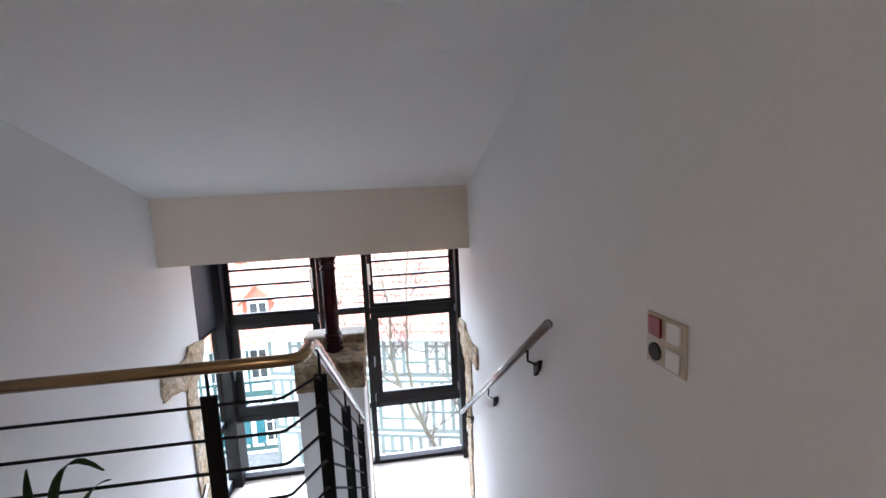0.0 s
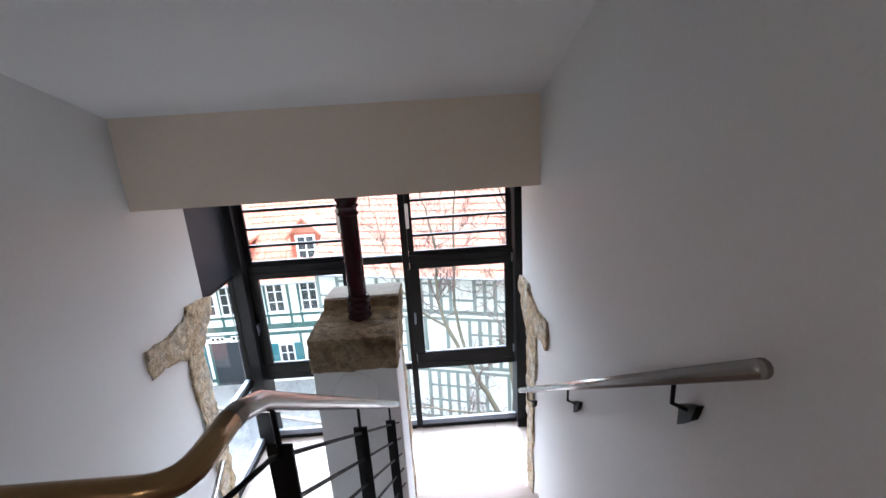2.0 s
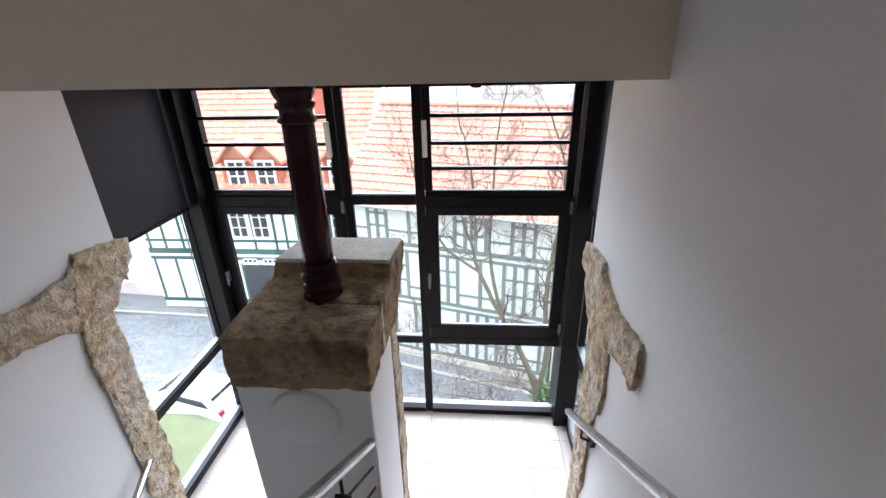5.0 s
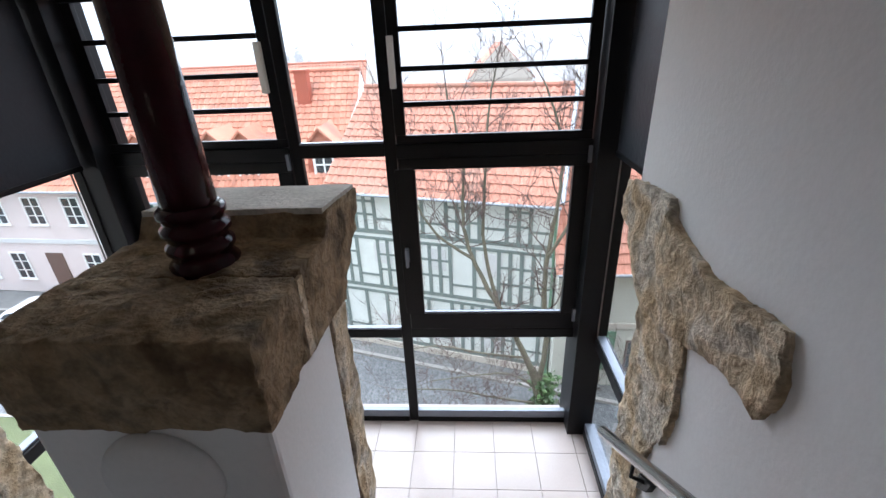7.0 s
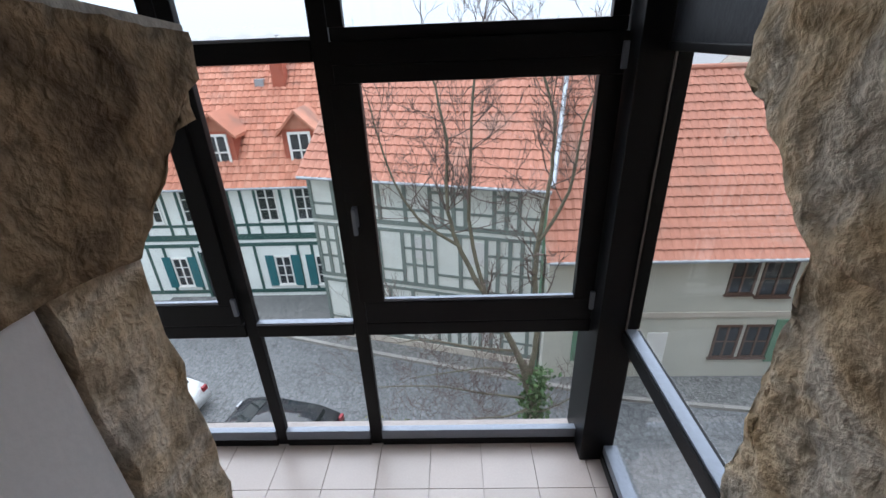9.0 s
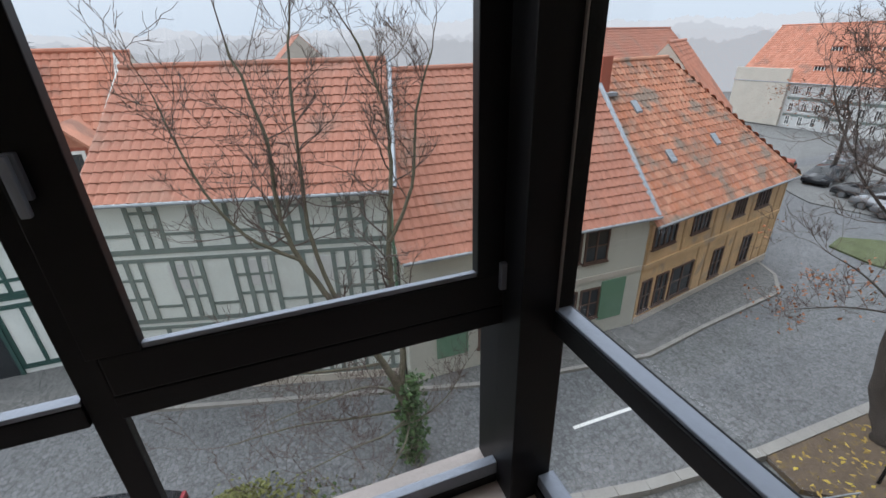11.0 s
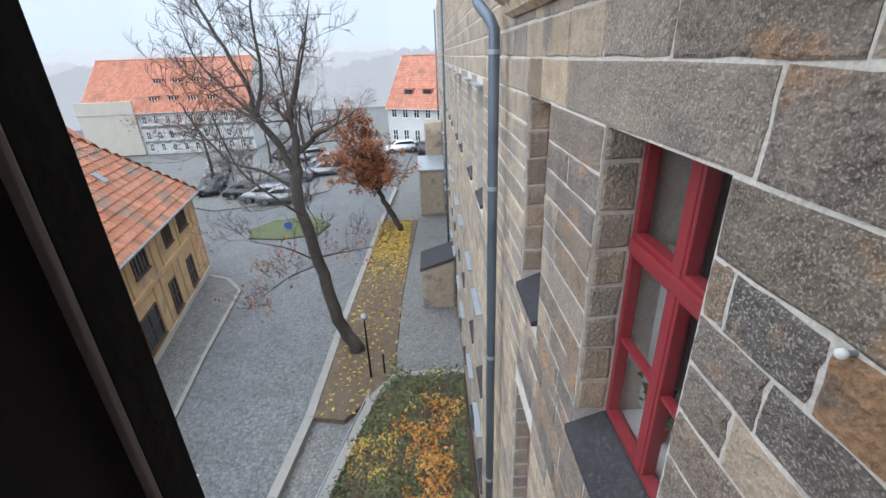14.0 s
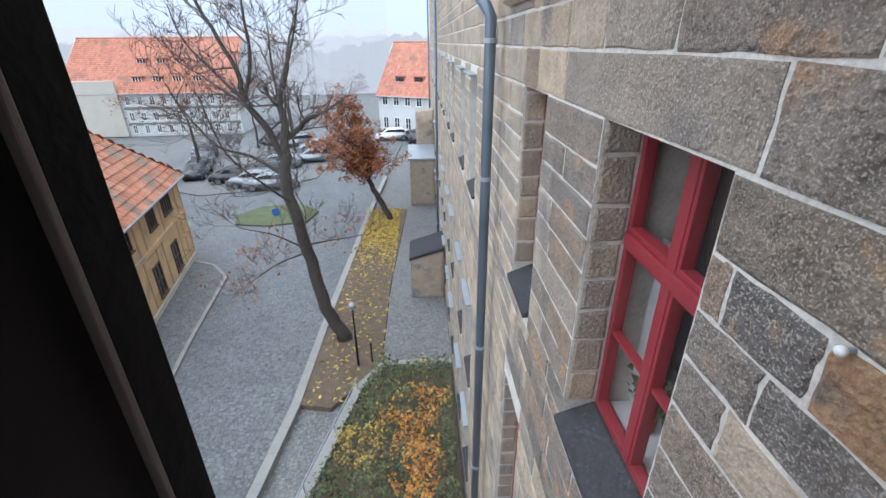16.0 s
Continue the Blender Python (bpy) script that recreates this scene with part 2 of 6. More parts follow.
ROOF_OLD = material("old clay roof tiles", (0.5, 0.2, 0.1), 0.9, vary=0.25, scale=1.5, fine=9, bump=0.2,
                    tones=((0.3, 0.13, 0.08), (0.46, 0.19, 0.115), (0.5, 0.25, 0.16), (0.43, 0.165, 0.09), (0.37, 0.19, 0.13)), stain=((0.24, 0.18, 0.14), 0.9, 0.54))
ZINC = material("zinc", (0.33, 0.36, 0.39), 0.5, 0.5, vary=0.12, scale=3)
PIPE = material("grey-blue downpipe", (0.1, 0.13, 0.17), 0.45, 0.4, vary=0.12, scale=3)
STONE = material("tan facade stone", (0.3, 0.25, 0.19), 0.95, vary=0.38, scale=5, fine=42, bump=0.9,
                 tones=((0.2, 0.17, 0.14), (0.36, 0.29, 0.21), (0.27, 0.22, 0.165), (0.4, 0.31, 0.21), (0.3, 0.25, 0.19), (0.22, 0.19, 0.16)),
                 stain=((0.17, 0.15, 0.135), 1.6, 0.55))
STONE_DARK = material("soot-dark facade stone", (0.15, 0.13, 0.11), 0.95, vary=0.55, scale=6, fine=42, bump=1.0,
                      tones=((0.09, 0.083, 0.076), (0.19, 0.152, 0.12), (0.115, 0.103, 0.092), (0.24, 0.165, 0.105), (0.14, 0.122, 0.106), (0.095, 0.087, 0.08)),
                      stain=((0.27, 0.145, 0.065), 3.0, 0.6))
MORTAR = material("pale mortar", (0.53, 0.5, 0.45), 0.95, vary=0.3, scale=5, fine=50, bump=0.5)
STONE_RUST = material("rust-stained facade stone", (0.24, 0.14, 0.075), 0.95, vary=0.6, scale=9, fine=42, bump=1.0, stain=((0.12, 0.1, 0.085), 7.0, 0.5))
STONE_BROWN = material("brown-streaked facade stone", (0.14, 0.115, 0.09), 0.95, vary=0.5, scale=6, fine=42, bump=1.0, stain=((0.28, 0.155, 0.065), 4.2, 0.56))
speckle(STONE_RUST, (0.4, 0.3, 0.2), 135, 0.58, 0.4)
speckle(STONE_BROWN, (0.42, 0.36, 0.29), 135, 0.545, 0.6)
speckle(STONE, (0.55, 0.49, 0.41), 105, 0.55, 0.5)
speckle(STONE_DARK, (0.42, 0.37, 0.31), 135, 0.545, 0.6)
cobbles(ASPHALT, 0.15, 0.6)
cobbles(PAVE, 0.12, 0.4)
SLATE_SILL = material("dark sill stone", (0.032, 0.033, 0.038), 0.9, spec=0.3, vary=0.4, scale=6, fine=36, bump=0.5)
speckle(SLATE_SILL, (0.2, 0.19, 0.18), 60, 0.6, 0.5)
RED_WOOD = material("red window wood", (0.24, 0.02, 0.03), 0.4, vary=0.1, scale=5, fine=60, bump=0.05)
CURTAIN = material("grey curtain", (0.35, 0.36, 0.36), 0.9, vary=0.1, scale=3)
BARK = material("bark", (0.055, 0.045, 0.038), 0.95, vary=0.35, scale=5, fine=30, bump=0.8)
TWIG = material("twigs", (0.095, 0.068, 0.057), 0.9, vary=0.25, scale=4)
BARK_PALE = material("lichened branch bark", (0.125, 0.115, 0.08), 0.9, vary=0.3, scale=4, fine=25, bump=0.4)
RUST_LEAF = material("rust autumn leaves", (0.28, 0.1, 0.04), 0.8, vary=0.3, scale=3, tones=((0.22, 0.08, 0.035), (0.34, 0.13, 0.05), (0.28, 0.1, 0.05)))
GREEN_LEAF = material("bed leaves", (0.07, 0.11, 0.03), 0.8, vary=0.3, tones=((0.035, 0.06, 0.025), (0.075, 0.11, 0.035), (0.14, 0.14, 0.05), (0.07, 0.08, 0.045)))
ORANGE_LEAF = material("orange bed leaves", (0.45, 0.19, 0.04), 0.8, vary=0.3, tones=((0.55, 0.2, 0.03), (0.5, 0.26, 0.04), (0.4, 0.12, 0.03)))
YELLOW_LEAF = material("fallen yellow leaves", (0.5, 0.38, 0.06), 0.8, vary=0.3, tones=((0.5, 0.38, 0.06), (0.42, 0.28, 0.06), (0.3, 0.2, 0.06)))
IVY = material("ivy", (0.04, 0.09, 0.02), 0.6, vary=0.3, tones=((0.03, 0.07, 0.02), (0.06, 0.12, 0.03)))
WHITE_PAINT = material("road paint", (0.7, 0.7, 0.68), 0.7, vary=0.12)
CAR_WHITE = material("white car paint", (0.7, 0.71, 0.72), 0.15, vary=0.02, bump=0)
CAR_BLACK = material("black car paint", (0.02, 0.022, 0.026), 0.12, vary=0.02, bump=0)
CAR_SILVER = material("silver car paint", (0.22, 0.23, 0.245), 0.2, 0.5, vary=0.02, bump=0)
TYRE = material("tyre rubber", (0.02, 0.02, 0.02), 0.8)
CAR_GLASS = material("car glass", (0.015, 0.018, 0.02), 0.05, bump=0)


# ---- building blocks ----
def world_of(ob):
    return ob.matrix_basis if ob.parent is None else world_of(ob.parent) @ ob.matrix_parent_inverse @ ob.matrix_basis


def thing(name, at, label, category, group="", kind=""):
    ob = new(name)
    ob.location = at
    ob.empty_display_size = 0.1
    return tagged(ob, label, category, group, kind)


def part(name, bm, mat, parent=None, label="", smooth=False):
    me = bpy.data.meshes.new(name)
    bm.to_mesh(me)
    bm.free()
    me.materials.append(mat)
    if smooth:
        me.polygons.foreach_set("use_smooth", [True] * len(me.polygons))
    ob = new(name, me)
    if parent is not None:
        ob.parent = parent
        ob.matrix_parent_inverse = world_of(parent).inverted()
    return tagged(ob, label)


def fabric(name, verts, faces, mat, parent=None, smooth=False):
    me = bpy.data.meshes.new(name)
    me.from_pydata(verts, [], faces)
    me.materials.append(mat)
    if smooth:
        me.polygons.foreach_set("use_smooth", [True] * len(me.polygons))
    ob = new(name, me)
    if parent is not None:
        ob.parent = parent
        ob.matrix_parent_inverse = world_of(parent).inverted()
    return ob


def structure(ob, label, category):
    return tagged(ob, label, category, "", "structure")


def box(x0, x1, y0, y1, z0, z1, bevel=0.0, bm=None, m=None):
    bm = bm or bmesh.new()
    mat = Matrix.Translation(((x0 + x1) / 2, (y0 + y1) / 2, (z0 + z1) / 2)) @ Matrix.Diagonal((x1 - x0, y1 - y0, z1 - z0, 1))
    made = bmesh.ops.create_cube(bm, size=1, matrix=(m @ mat) if m else mat)
    if bevel:
        edges = list({e for v in made["verts"] for e in v.link_edges})
        bmesh.ops.bevel(bm, geom=edges, offset=bevel, segments=2, affect="EDGES", profile=0.6)
    return bm


def tube(points, radius, sides=12, bm=None, caps=True):
    """A round bar along points; radius is one number or one for each point."""
    bm = bm or bmesh.new()
    pts = [Vector(p) for p in points]
    rs = radius if isinstance(radius, (list, tuple)) else [radius] * len(pts)
    rings, side = [], None
    for i, p in enumerate(pts):
        d = (pts[min(i + 1, len(pts) - 1)] - pts[max(i - 1, 0)]).normalized()
        if side is None:
            side = d.cross(Vector((0, 0, 1)) if abs(d.z) < 0.9 else Vector((1, 0, 0))).normalized()
        side = (side - d * side.dot(d)).normalized()
        up = d.cross(side)
        rings.append([bm.verts.new(p + (side * math.cos(2 * math.pi * k / sides) + up * math.sin(2 * math.pi * k / sides)) * rs[i])
                      for k in range(sides)])
    for a, b in zip(rings, rings[1:]):
        for k in range(sides):
            bm.faces.new((a[k], a[(k + 1) % sides], b[(k + 1) % sides], b[k]))
    if caps:
        bm.faces.new(rings[0][::-1])
        bm.faces.new(rings[-1])
    return bm


def lathe(profile, at, sides=28):
    """Profile of (radius, height) turned about the vertical through at."""
    bm = bmesh.new()
    rings = [[bm.verts.new((at[0] + r * math.cos(2 * math.pi * k / sides), at[1] + r * math.sin(2 * math.pi * k / sides), at[2] + h))
              for k in range(sides)] for r, h in profile]
    for a, b in zip(rings, rings[1:]):
        for k in range(sides):
            bm.faces.new((a[k], a[(k + 1) % sides], b[(k + 1) % sides], b[k]))
    bm.faces.new(rings[0][::-1])
    bm.faces.new(rings[-1])
    return bm


def slab(outline, x0, x1, rough=0.0, cuts=0, seed=0.0, axis="x", grid=0.07):
    """An outline in (y, z) given thickness along x, (x, z) along y, or (x, y) along z, its skin roughened."""
    bm = bmesh.new()
    put = {"x": lambda a, b, c: (c, a, b), "y": lambda a, b, c: (a, c, b), "z": lambda a, b, c: (a, b, c)}[axis]
    lo = [bm.verts.new(put(a, b, x0)) for a, b in outline]
    hi = [bm.verts.new(put(a, b, x1)) for a, b in outline]
    bm.faces.new(lo[::-1])
    bm.faces.new(hi)
    for i in range(len(lo)):
        j = (i + 1) % len(lo)
        bm.faces.new((lo[i], lo[j], hi[j], hi[i]))
    if cuts:
        for _ in range(cuts):
            bmesh.ops.triangulate(bm, faces=bm.faces[:])
            longs = [e for e in bm.edges if e.calc_length() > grid]
            if not longs:
                break
            bmesh.ops.subdivide_edges(bm, edges=longs, cuts=1)
        bmesh.ops.triangulate(bm, faces=bm.faces[:])
        for v in bm.verts:
            q = v.co * 9 + Vector((seed, seed * 2, 0))
            v.co += (noise.noise_vector(q) * 0.7 + noise.noise_vector(q * 2.7) * 0.45 + noise.noise_vector(q * 6) * 0.25) * rough
    bmesh.ops.recalc_face_normals(bm, faces=bm.faces[:])
    return bm


G = -9.5
XL, XR = -1.565, 1.19
YG = 7.03          # plane of the front glazing
PX = (-1.79, 1.468)  # planes of the side glazing
LINTEL_Y, SOFFIT, CEIL = 5.312, 3.17, 3.765
UP = 2.16          # upper floor
NOSE = 5.87        # lowest riser
RISE, TREAD = 0.18, 0.26
TOP = NOSE - 11 * TREAD

# ---- stairwell shell ----
structure(part("wall_right", slab([(-2.2, -3.2), (5.70, -3.2), (5.70, 2.22), (5.93, 2.30), (5.93, 5.2), (-2.2, 5.2)], XR, 1.44), PLASTER), "smooth white plastered stairwell wall", "wall")
structure(part("wall_left", slab([(-2.2, -3.2), (5.70, -3.2), (5.70, 2.22), (5.93, 2.30), (5.93, 5.2), (-2.2, 5.2)], -1.82, XL), PLASTER), "smooth white plastered stairwell wall with a hairline crack", "wall")
structure(part("wall_back", box(XL, XR, -2.4, -2.2, -3.2, 5.2), PLASTER), "white plastered wall behind the upper landing", "wall")
structure(part("wall_below", box(XL, 0.06, -2.2, -2.0, -3.2, UP - 0.25), PLASTER), "white plastered wall of the lower flight", "wall")
structure(part("lintel", slab([(LINTEL_Y, SOFFIT), (7.4, SOFFIT), (7.4, 5.2), (LINTEL_Y, 5.2)], XL, XR), LINTEL), "cream plastered beam above the window opening, lamp warmth in its colour", "beam")
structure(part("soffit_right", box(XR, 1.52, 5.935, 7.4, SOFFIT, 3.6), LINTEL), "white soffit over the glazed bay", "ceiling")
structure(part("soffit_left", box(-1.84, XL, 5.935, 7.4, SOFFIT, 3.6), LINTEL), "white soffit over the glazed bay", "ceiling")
CEILING_LINE = [(5.312, CEIL), (4.6, 3.99), (4.0, 4.17), (3.6, 4.28), (3.3, 4.34), (2.9, 4.375), (2.3, 4.385), (-2.2, 4.40)]


def sloped_ceiling():
    """A ceiling that bends gently from level into its slope, closed above."""
    verts, faces = [], []
    for y, h in CEILING_LINE:
        verts += [(XL, y, h), (XR, y, h), (XR, y, h + 0.3), (XL, y, h + 0.3)]
    last = len(CEILING_LINE) - 1
    for i in range(last):
        for k in range(4):
            a, b = i * 4 + k, i * 4 + (k + 1) % 4
            faces.append((a, b, b + 4, a + 4))
    faces += [(0, 1, 2, 3), (last * 4 + 3, last * 4 + 2, last * 4 + 1, last * 4)]
    return fabric("ceiling", verts, faces, PLASTER)


structure(sloped_ceiling(), "sloping white plastered ceiling over the stairs", "ceiling")
structure(part("floor_upper", box(XL, XR, -2.2, TOP, UP - 0.25, UP), STEP), "brown tiled upper landing", "floor")
structure(part("landing", box(-1.84, 1.52, NOSE, 7.2, -0.25, -0.012), GROUT), "landing floor with square tiles", "floor")

for i in range(1, 12):
    step = thing("step", (0.62, NOSE - TREAD * i + 0.13, RISE * i - 0.02), "brown tiled stair step with a rounded nosing", "step", "steps of the upper flight")
    part("tread", box(0.06, XR - 0.012, NOSE - TREAD * i, NOSE - TREAD * (i - 1) + 0.012, RISE * i - 0.03, RISE * i, 0.005), STEP, step)
    part("riser", box(0.06, XR - 0.012, NOSE - TREAD * i, NOSE - TREAD * (i - 1), RISE * (i - 1), RISE * i - 0.031), STEP, step)
structure(part("stair_core", slab([(NOSE, -0.25), (NOSE - TREAD * 11, UP - 0.25), (NOSE - TREAD * 11, UP - 0.55), (NOSE, -0.55)], 0.06, XR), PLASTER), "white underside of the stair flight", "stairs")
for i in range(1, 12):
    lower = thing("step", (-0.75, NOSE - 0.2 - TREAD * i, -RISE * i), "brown tiled stair step of the descending flight", "step", "steps of the lower flight")
    part("tread", box(XL + 0.012, -0.02, NOSE - 0.25 - TREAD * i, NOSE - 0.25 - TREAD * (i - 1) + 0.012, -RISE * i - 0.03, -RISE * i, 0.005), STEP, lower)
structure(part("landing_left", box(XL, 0.06, NOSE - 0.25, NOSE, -0.25, -0.012), GROUT), "landing floor edge with tiles", "floor")

# stepped skirting on the wall
saw = []
for i in range(0, 12):
    saw += [(NOSE - TREAD * i + 0.06, RISE * i + 0.07), (NOSE - TREAD * i + 0.06 - TREAD, RISE * i + 0.07)]
saw = [(NOSE + 0.06, 0.0)] + saw + [(TOP - 0.2, UP), (TOP - 0.1, UP - 0.2)]
structure(part("skirting", slab(saw, XR - 0.012, XR - 0.001), STEP), "stepped brown tile skirting along the stairs", "skirting")

# ---- old stone frame in the plaster: bands, capitals and shafts ----
BAND = [(5.10, 2.25), (5.08, 2.15), (5.10, 2.03), (5.26, 2.03), (5.42, 1.995), (5.5, 1.95), (5.74, 1.925), (5.80, 1.985), (5.86, 2.06), (5.95, 2.10), (5.93, 2.135),
        (6.0, 2.165), (6.01, 2.285), (5.82, 2.32), (5.64, 2.345), (5.62, 2.275), (5.49, 2.25), (5.37, 2.225), (5.24, 2.232)]
SHAFT_BROAD = [(5.43, 1.99), (5.405, 1.85), (5.395, 1.7), (5.405, 1.6), (5.46, 1.56), (5.50, 1.42), (5.53, 1.2), (5.5, 1.0), (5.56, 0.8), (5.52, 0.6), (5.57, 0.3), (5.56, 0.0),
               (5.74, 0.0), (5.70, 0.5), (5.73, 1.0), (5.69, 1.25), (5.72, 1.55), (5.74, 1.7), (5.755, 1.94)]
SHAFT_SLIM = [(5.53, 1.95), (5.50, 1.75), (5.515, 1.58), (5.55, 1.35), (5.56, 1.17), (5.53, 1.02), (5.56, 0.9), (5.52, 0.7), (5.57, 0.4), (5.53, 0.2), (5.56, 0.0), (5.76, 0.0),
              (5.74, 0.5), (5.77, 1.0), (5.74, 1.3), (5.76, 1.6), (5.75, 1.94)]


def stone_frame(x0, x1, seed, shaft):
    st = thing("old_stonework", ((x0 + x1) / 2, 5.6, 0), "rough exposed sandstone window surround set in white plaster", "stone surround", "stone surrounds")
    part("capital", slab(BAND, x0, x1, 0.021, 7, seed, grid=0.035), SANDSTONE, st, "rough tooled sandstone block", True)
    part("shaft", slab(shaft, x0 + 0.008, x1 - 0.004, 0.021, 7, seed + 3, grid=0.035), SANDSTONE, st, "broken sandstone shaft", True)


stone_frame(XR - 0.022, XR + 0.24, 1.0, SHAFT_BROAD)
stone_frame(XL - 0.24, XL + 0.022, 5.0, SHAFT_SLIM)

# ---- middle pier with stone cap and column ----
pier = thing("pier", (-0.17, 5.6, -1.5), "white plastered pier capped with shade-darkened weathered sandstone blocks", "pillar")
part("body", box(-0.465, 0.122, 5.108, 5.57, -2.2, 1.995, 0.012), PLASTER, pier, "smooth white plaster")
part("shaft", slab([(-0.45, 5.575), (0.127, 5.575), (0.122, 5.75), (-0.45, 5.75)], -2.2, 1.985, 0.022, 6, 2.0, "z", 0.045), SANDSTONE, pier, "rough sandstone shaft", True)
part("front_block", slab([(5.095, 2.24), (5.085, 2.12), (5.10, 1.99), (5.372, 2.0), (5.374, 2.24), (5.22, 2.248)], -0.472, 0.132, 0.014, 7, 4.0, grid=0.032), SHADED_SANDSTONE, pier, "weathered sandstone block with shade put into its colour", True)
part("joint", slab([(5.352, 1.998), (5.392, 1.998), (5.398, 2.232), (5.36, 2.234)], 0.11, 0.137, 0.004, 4, 6.0, grid=0.03), SANDSTONE, pier, "pale mortar joint")
part("back_block", slab([(5.376, 1.99), (5.57, 1.972), (5.74, 1.945), (5.80, 1.985), (5.85, 2.03), (5.93, 2.11), (5.985, 2.115), (6.0, 2.17), (6.05, 2.185), (6.055, 2.268), (5.67, 2.305), (5.625, 2.24), (5.5, 2.243), (5.378, 2.24)],
                        -0.475, 0.13, 0.012, 7, 7.0, grid=0.032), SHADED_SANDSTONE, pier, "tooled sandstone cornice block", True)
part("cap_mortar", slab([(5.668, 2.302), (6.052, 2.266), (6.05, 2.282), (5.672, 2.32)], -0.468, 0.122, 0.003, 4, 8.0), MORTAR, pier, "grey mortar topping")
boss = lathe([(0.15, -0.01), (0.15, 0.012), (0.143, 0.024), (0.128, 0.031), (0.1, 0.042), (0.06, 0.051), (0.02, 0.054)], (0, 0, 0), 48)
for v in boss.verts:
    v.co = Vector((v.co.x - 0.178, 5.108 - v.co.z, v.co.y + 1.825))
bmesh.ops.recalc_face_normals(boss, faces=boss.faces[:])
part("boss", boss, PLASTER, pier, "round white plaster boss", True)

col = thing("column", (-0.145, 5.46, 2.23), "slender dark red cast-iron column with ringed base", "column")
CX, CY = -0.158, 5.465
part("shaft", lathe([(0.072, 2.27), (0.068, 2.5), (0.064, 3.1)], (CX, CY, 0)), RED_COLUMN, col, "", True)
part("base", lathe([(0.088, 2.222), (0.092, 2.25), (0.08, 2.265), (0.077, 2.28), (0.088, 2.29), (0.088, 2.305), (0.077, 2.315), (0.077, 2.33), (0.088, 2.34), (0.088, 2.355), (0.077, 2.365), (0.076, 2.378),
                    (0.086, 2.388), (0.086, 2.402), (0.073, 2.415)], (CX, CY, 0)), RED_COLUMN, col, "ringed foot with glossy rims", True)
part("head", lathe([(0.064, 3.02), (0.077, 3.03), (0.077, 3.042), (0.066, 3.052), (0.066, 3.075), (0.079, 3.085), (0.079, 3.098), (0.067, 3.108), (0.082, 3.135), (0.086, 3.15), (0.086, 3.168)], (CX, CY, 0)), RED_COLUMN, col, "ringed head", True)

# ---- glazed bay ----
def bar(name, x0, x1, y0, y1, z0, z1, parent, mat=FRAME, bevel=0.004, label=""):
    return part(name, box(x0, x1, y0, y1, z0, z1, bevel), mat, parent, label)


def pane(parent, x0, x1, z0, z1, y=None, x=None):
    ob = part("pane", box(x0, x1, y - 0.003, y + 0.003, z0, z1) if x is None else box(x - 0.003, x + 0.003, x0, x1, z0, z1), GLASS, parent, "clear glass pane")
    ob.visible_shadow = False
    return ob


MUL = ((-0.50, -0.435), (0.078, 0.15))
w = structure(thing("window_1", (-0.16, YG, 0), "", ""), "dark grey aluminium window front with opening sashes", "window")
bar("corner_post", -1.80, -1.635, 6.885, 7.185, 0.0, 3.17, w)
bar("corner_post", 1.31, 1.49, 6.885, 7.185, 0.0, 3.17, w)
for a, b in MUL:
    bar("mullion", a, b, 7.015, 7.055, 0.0, 3.165, w)
for a, b in ((-1.635, -0.50), (-0.435, 0.078), (0.15, 1.31)):
    bar("head_rail", a, b, 7.003, 7.05, 3.05, 3.165, w)
    bar("sill_rail", a, b, 7.003, 7.05, 0.0, 0.05, w)
    bar("sill", a, b, 7.004, 7.045, 0.05, 0.118, w, ALU, 0.004, "silver aluminium sill strip")
    pane(w, a, b, 0.11, 0.83, YG)
bar("transom", -0.435, 0.078, 7.003, 7.05, 2.165, 2.245, w)
bar("transom", -0.435, 0.078, 7.003, 7.05, 0.83, 0.90, w)
bar("ledge", -0.435, 0.078, 7.006, 7.045, 0.9, 0.915, w, ALU, 0.003, "bright aluminium ledge")
bar("ledge", -0.435, 0.078, 7.006, 7.045, 2.245, 2.258, w, ALU, 0.003, "bright aluminium ledge")
pane(w, -0.435, 0.078, 0.90, 2.17, YG)
pane(w, -0.435, 0.078, 2.24, 3.06, YG)
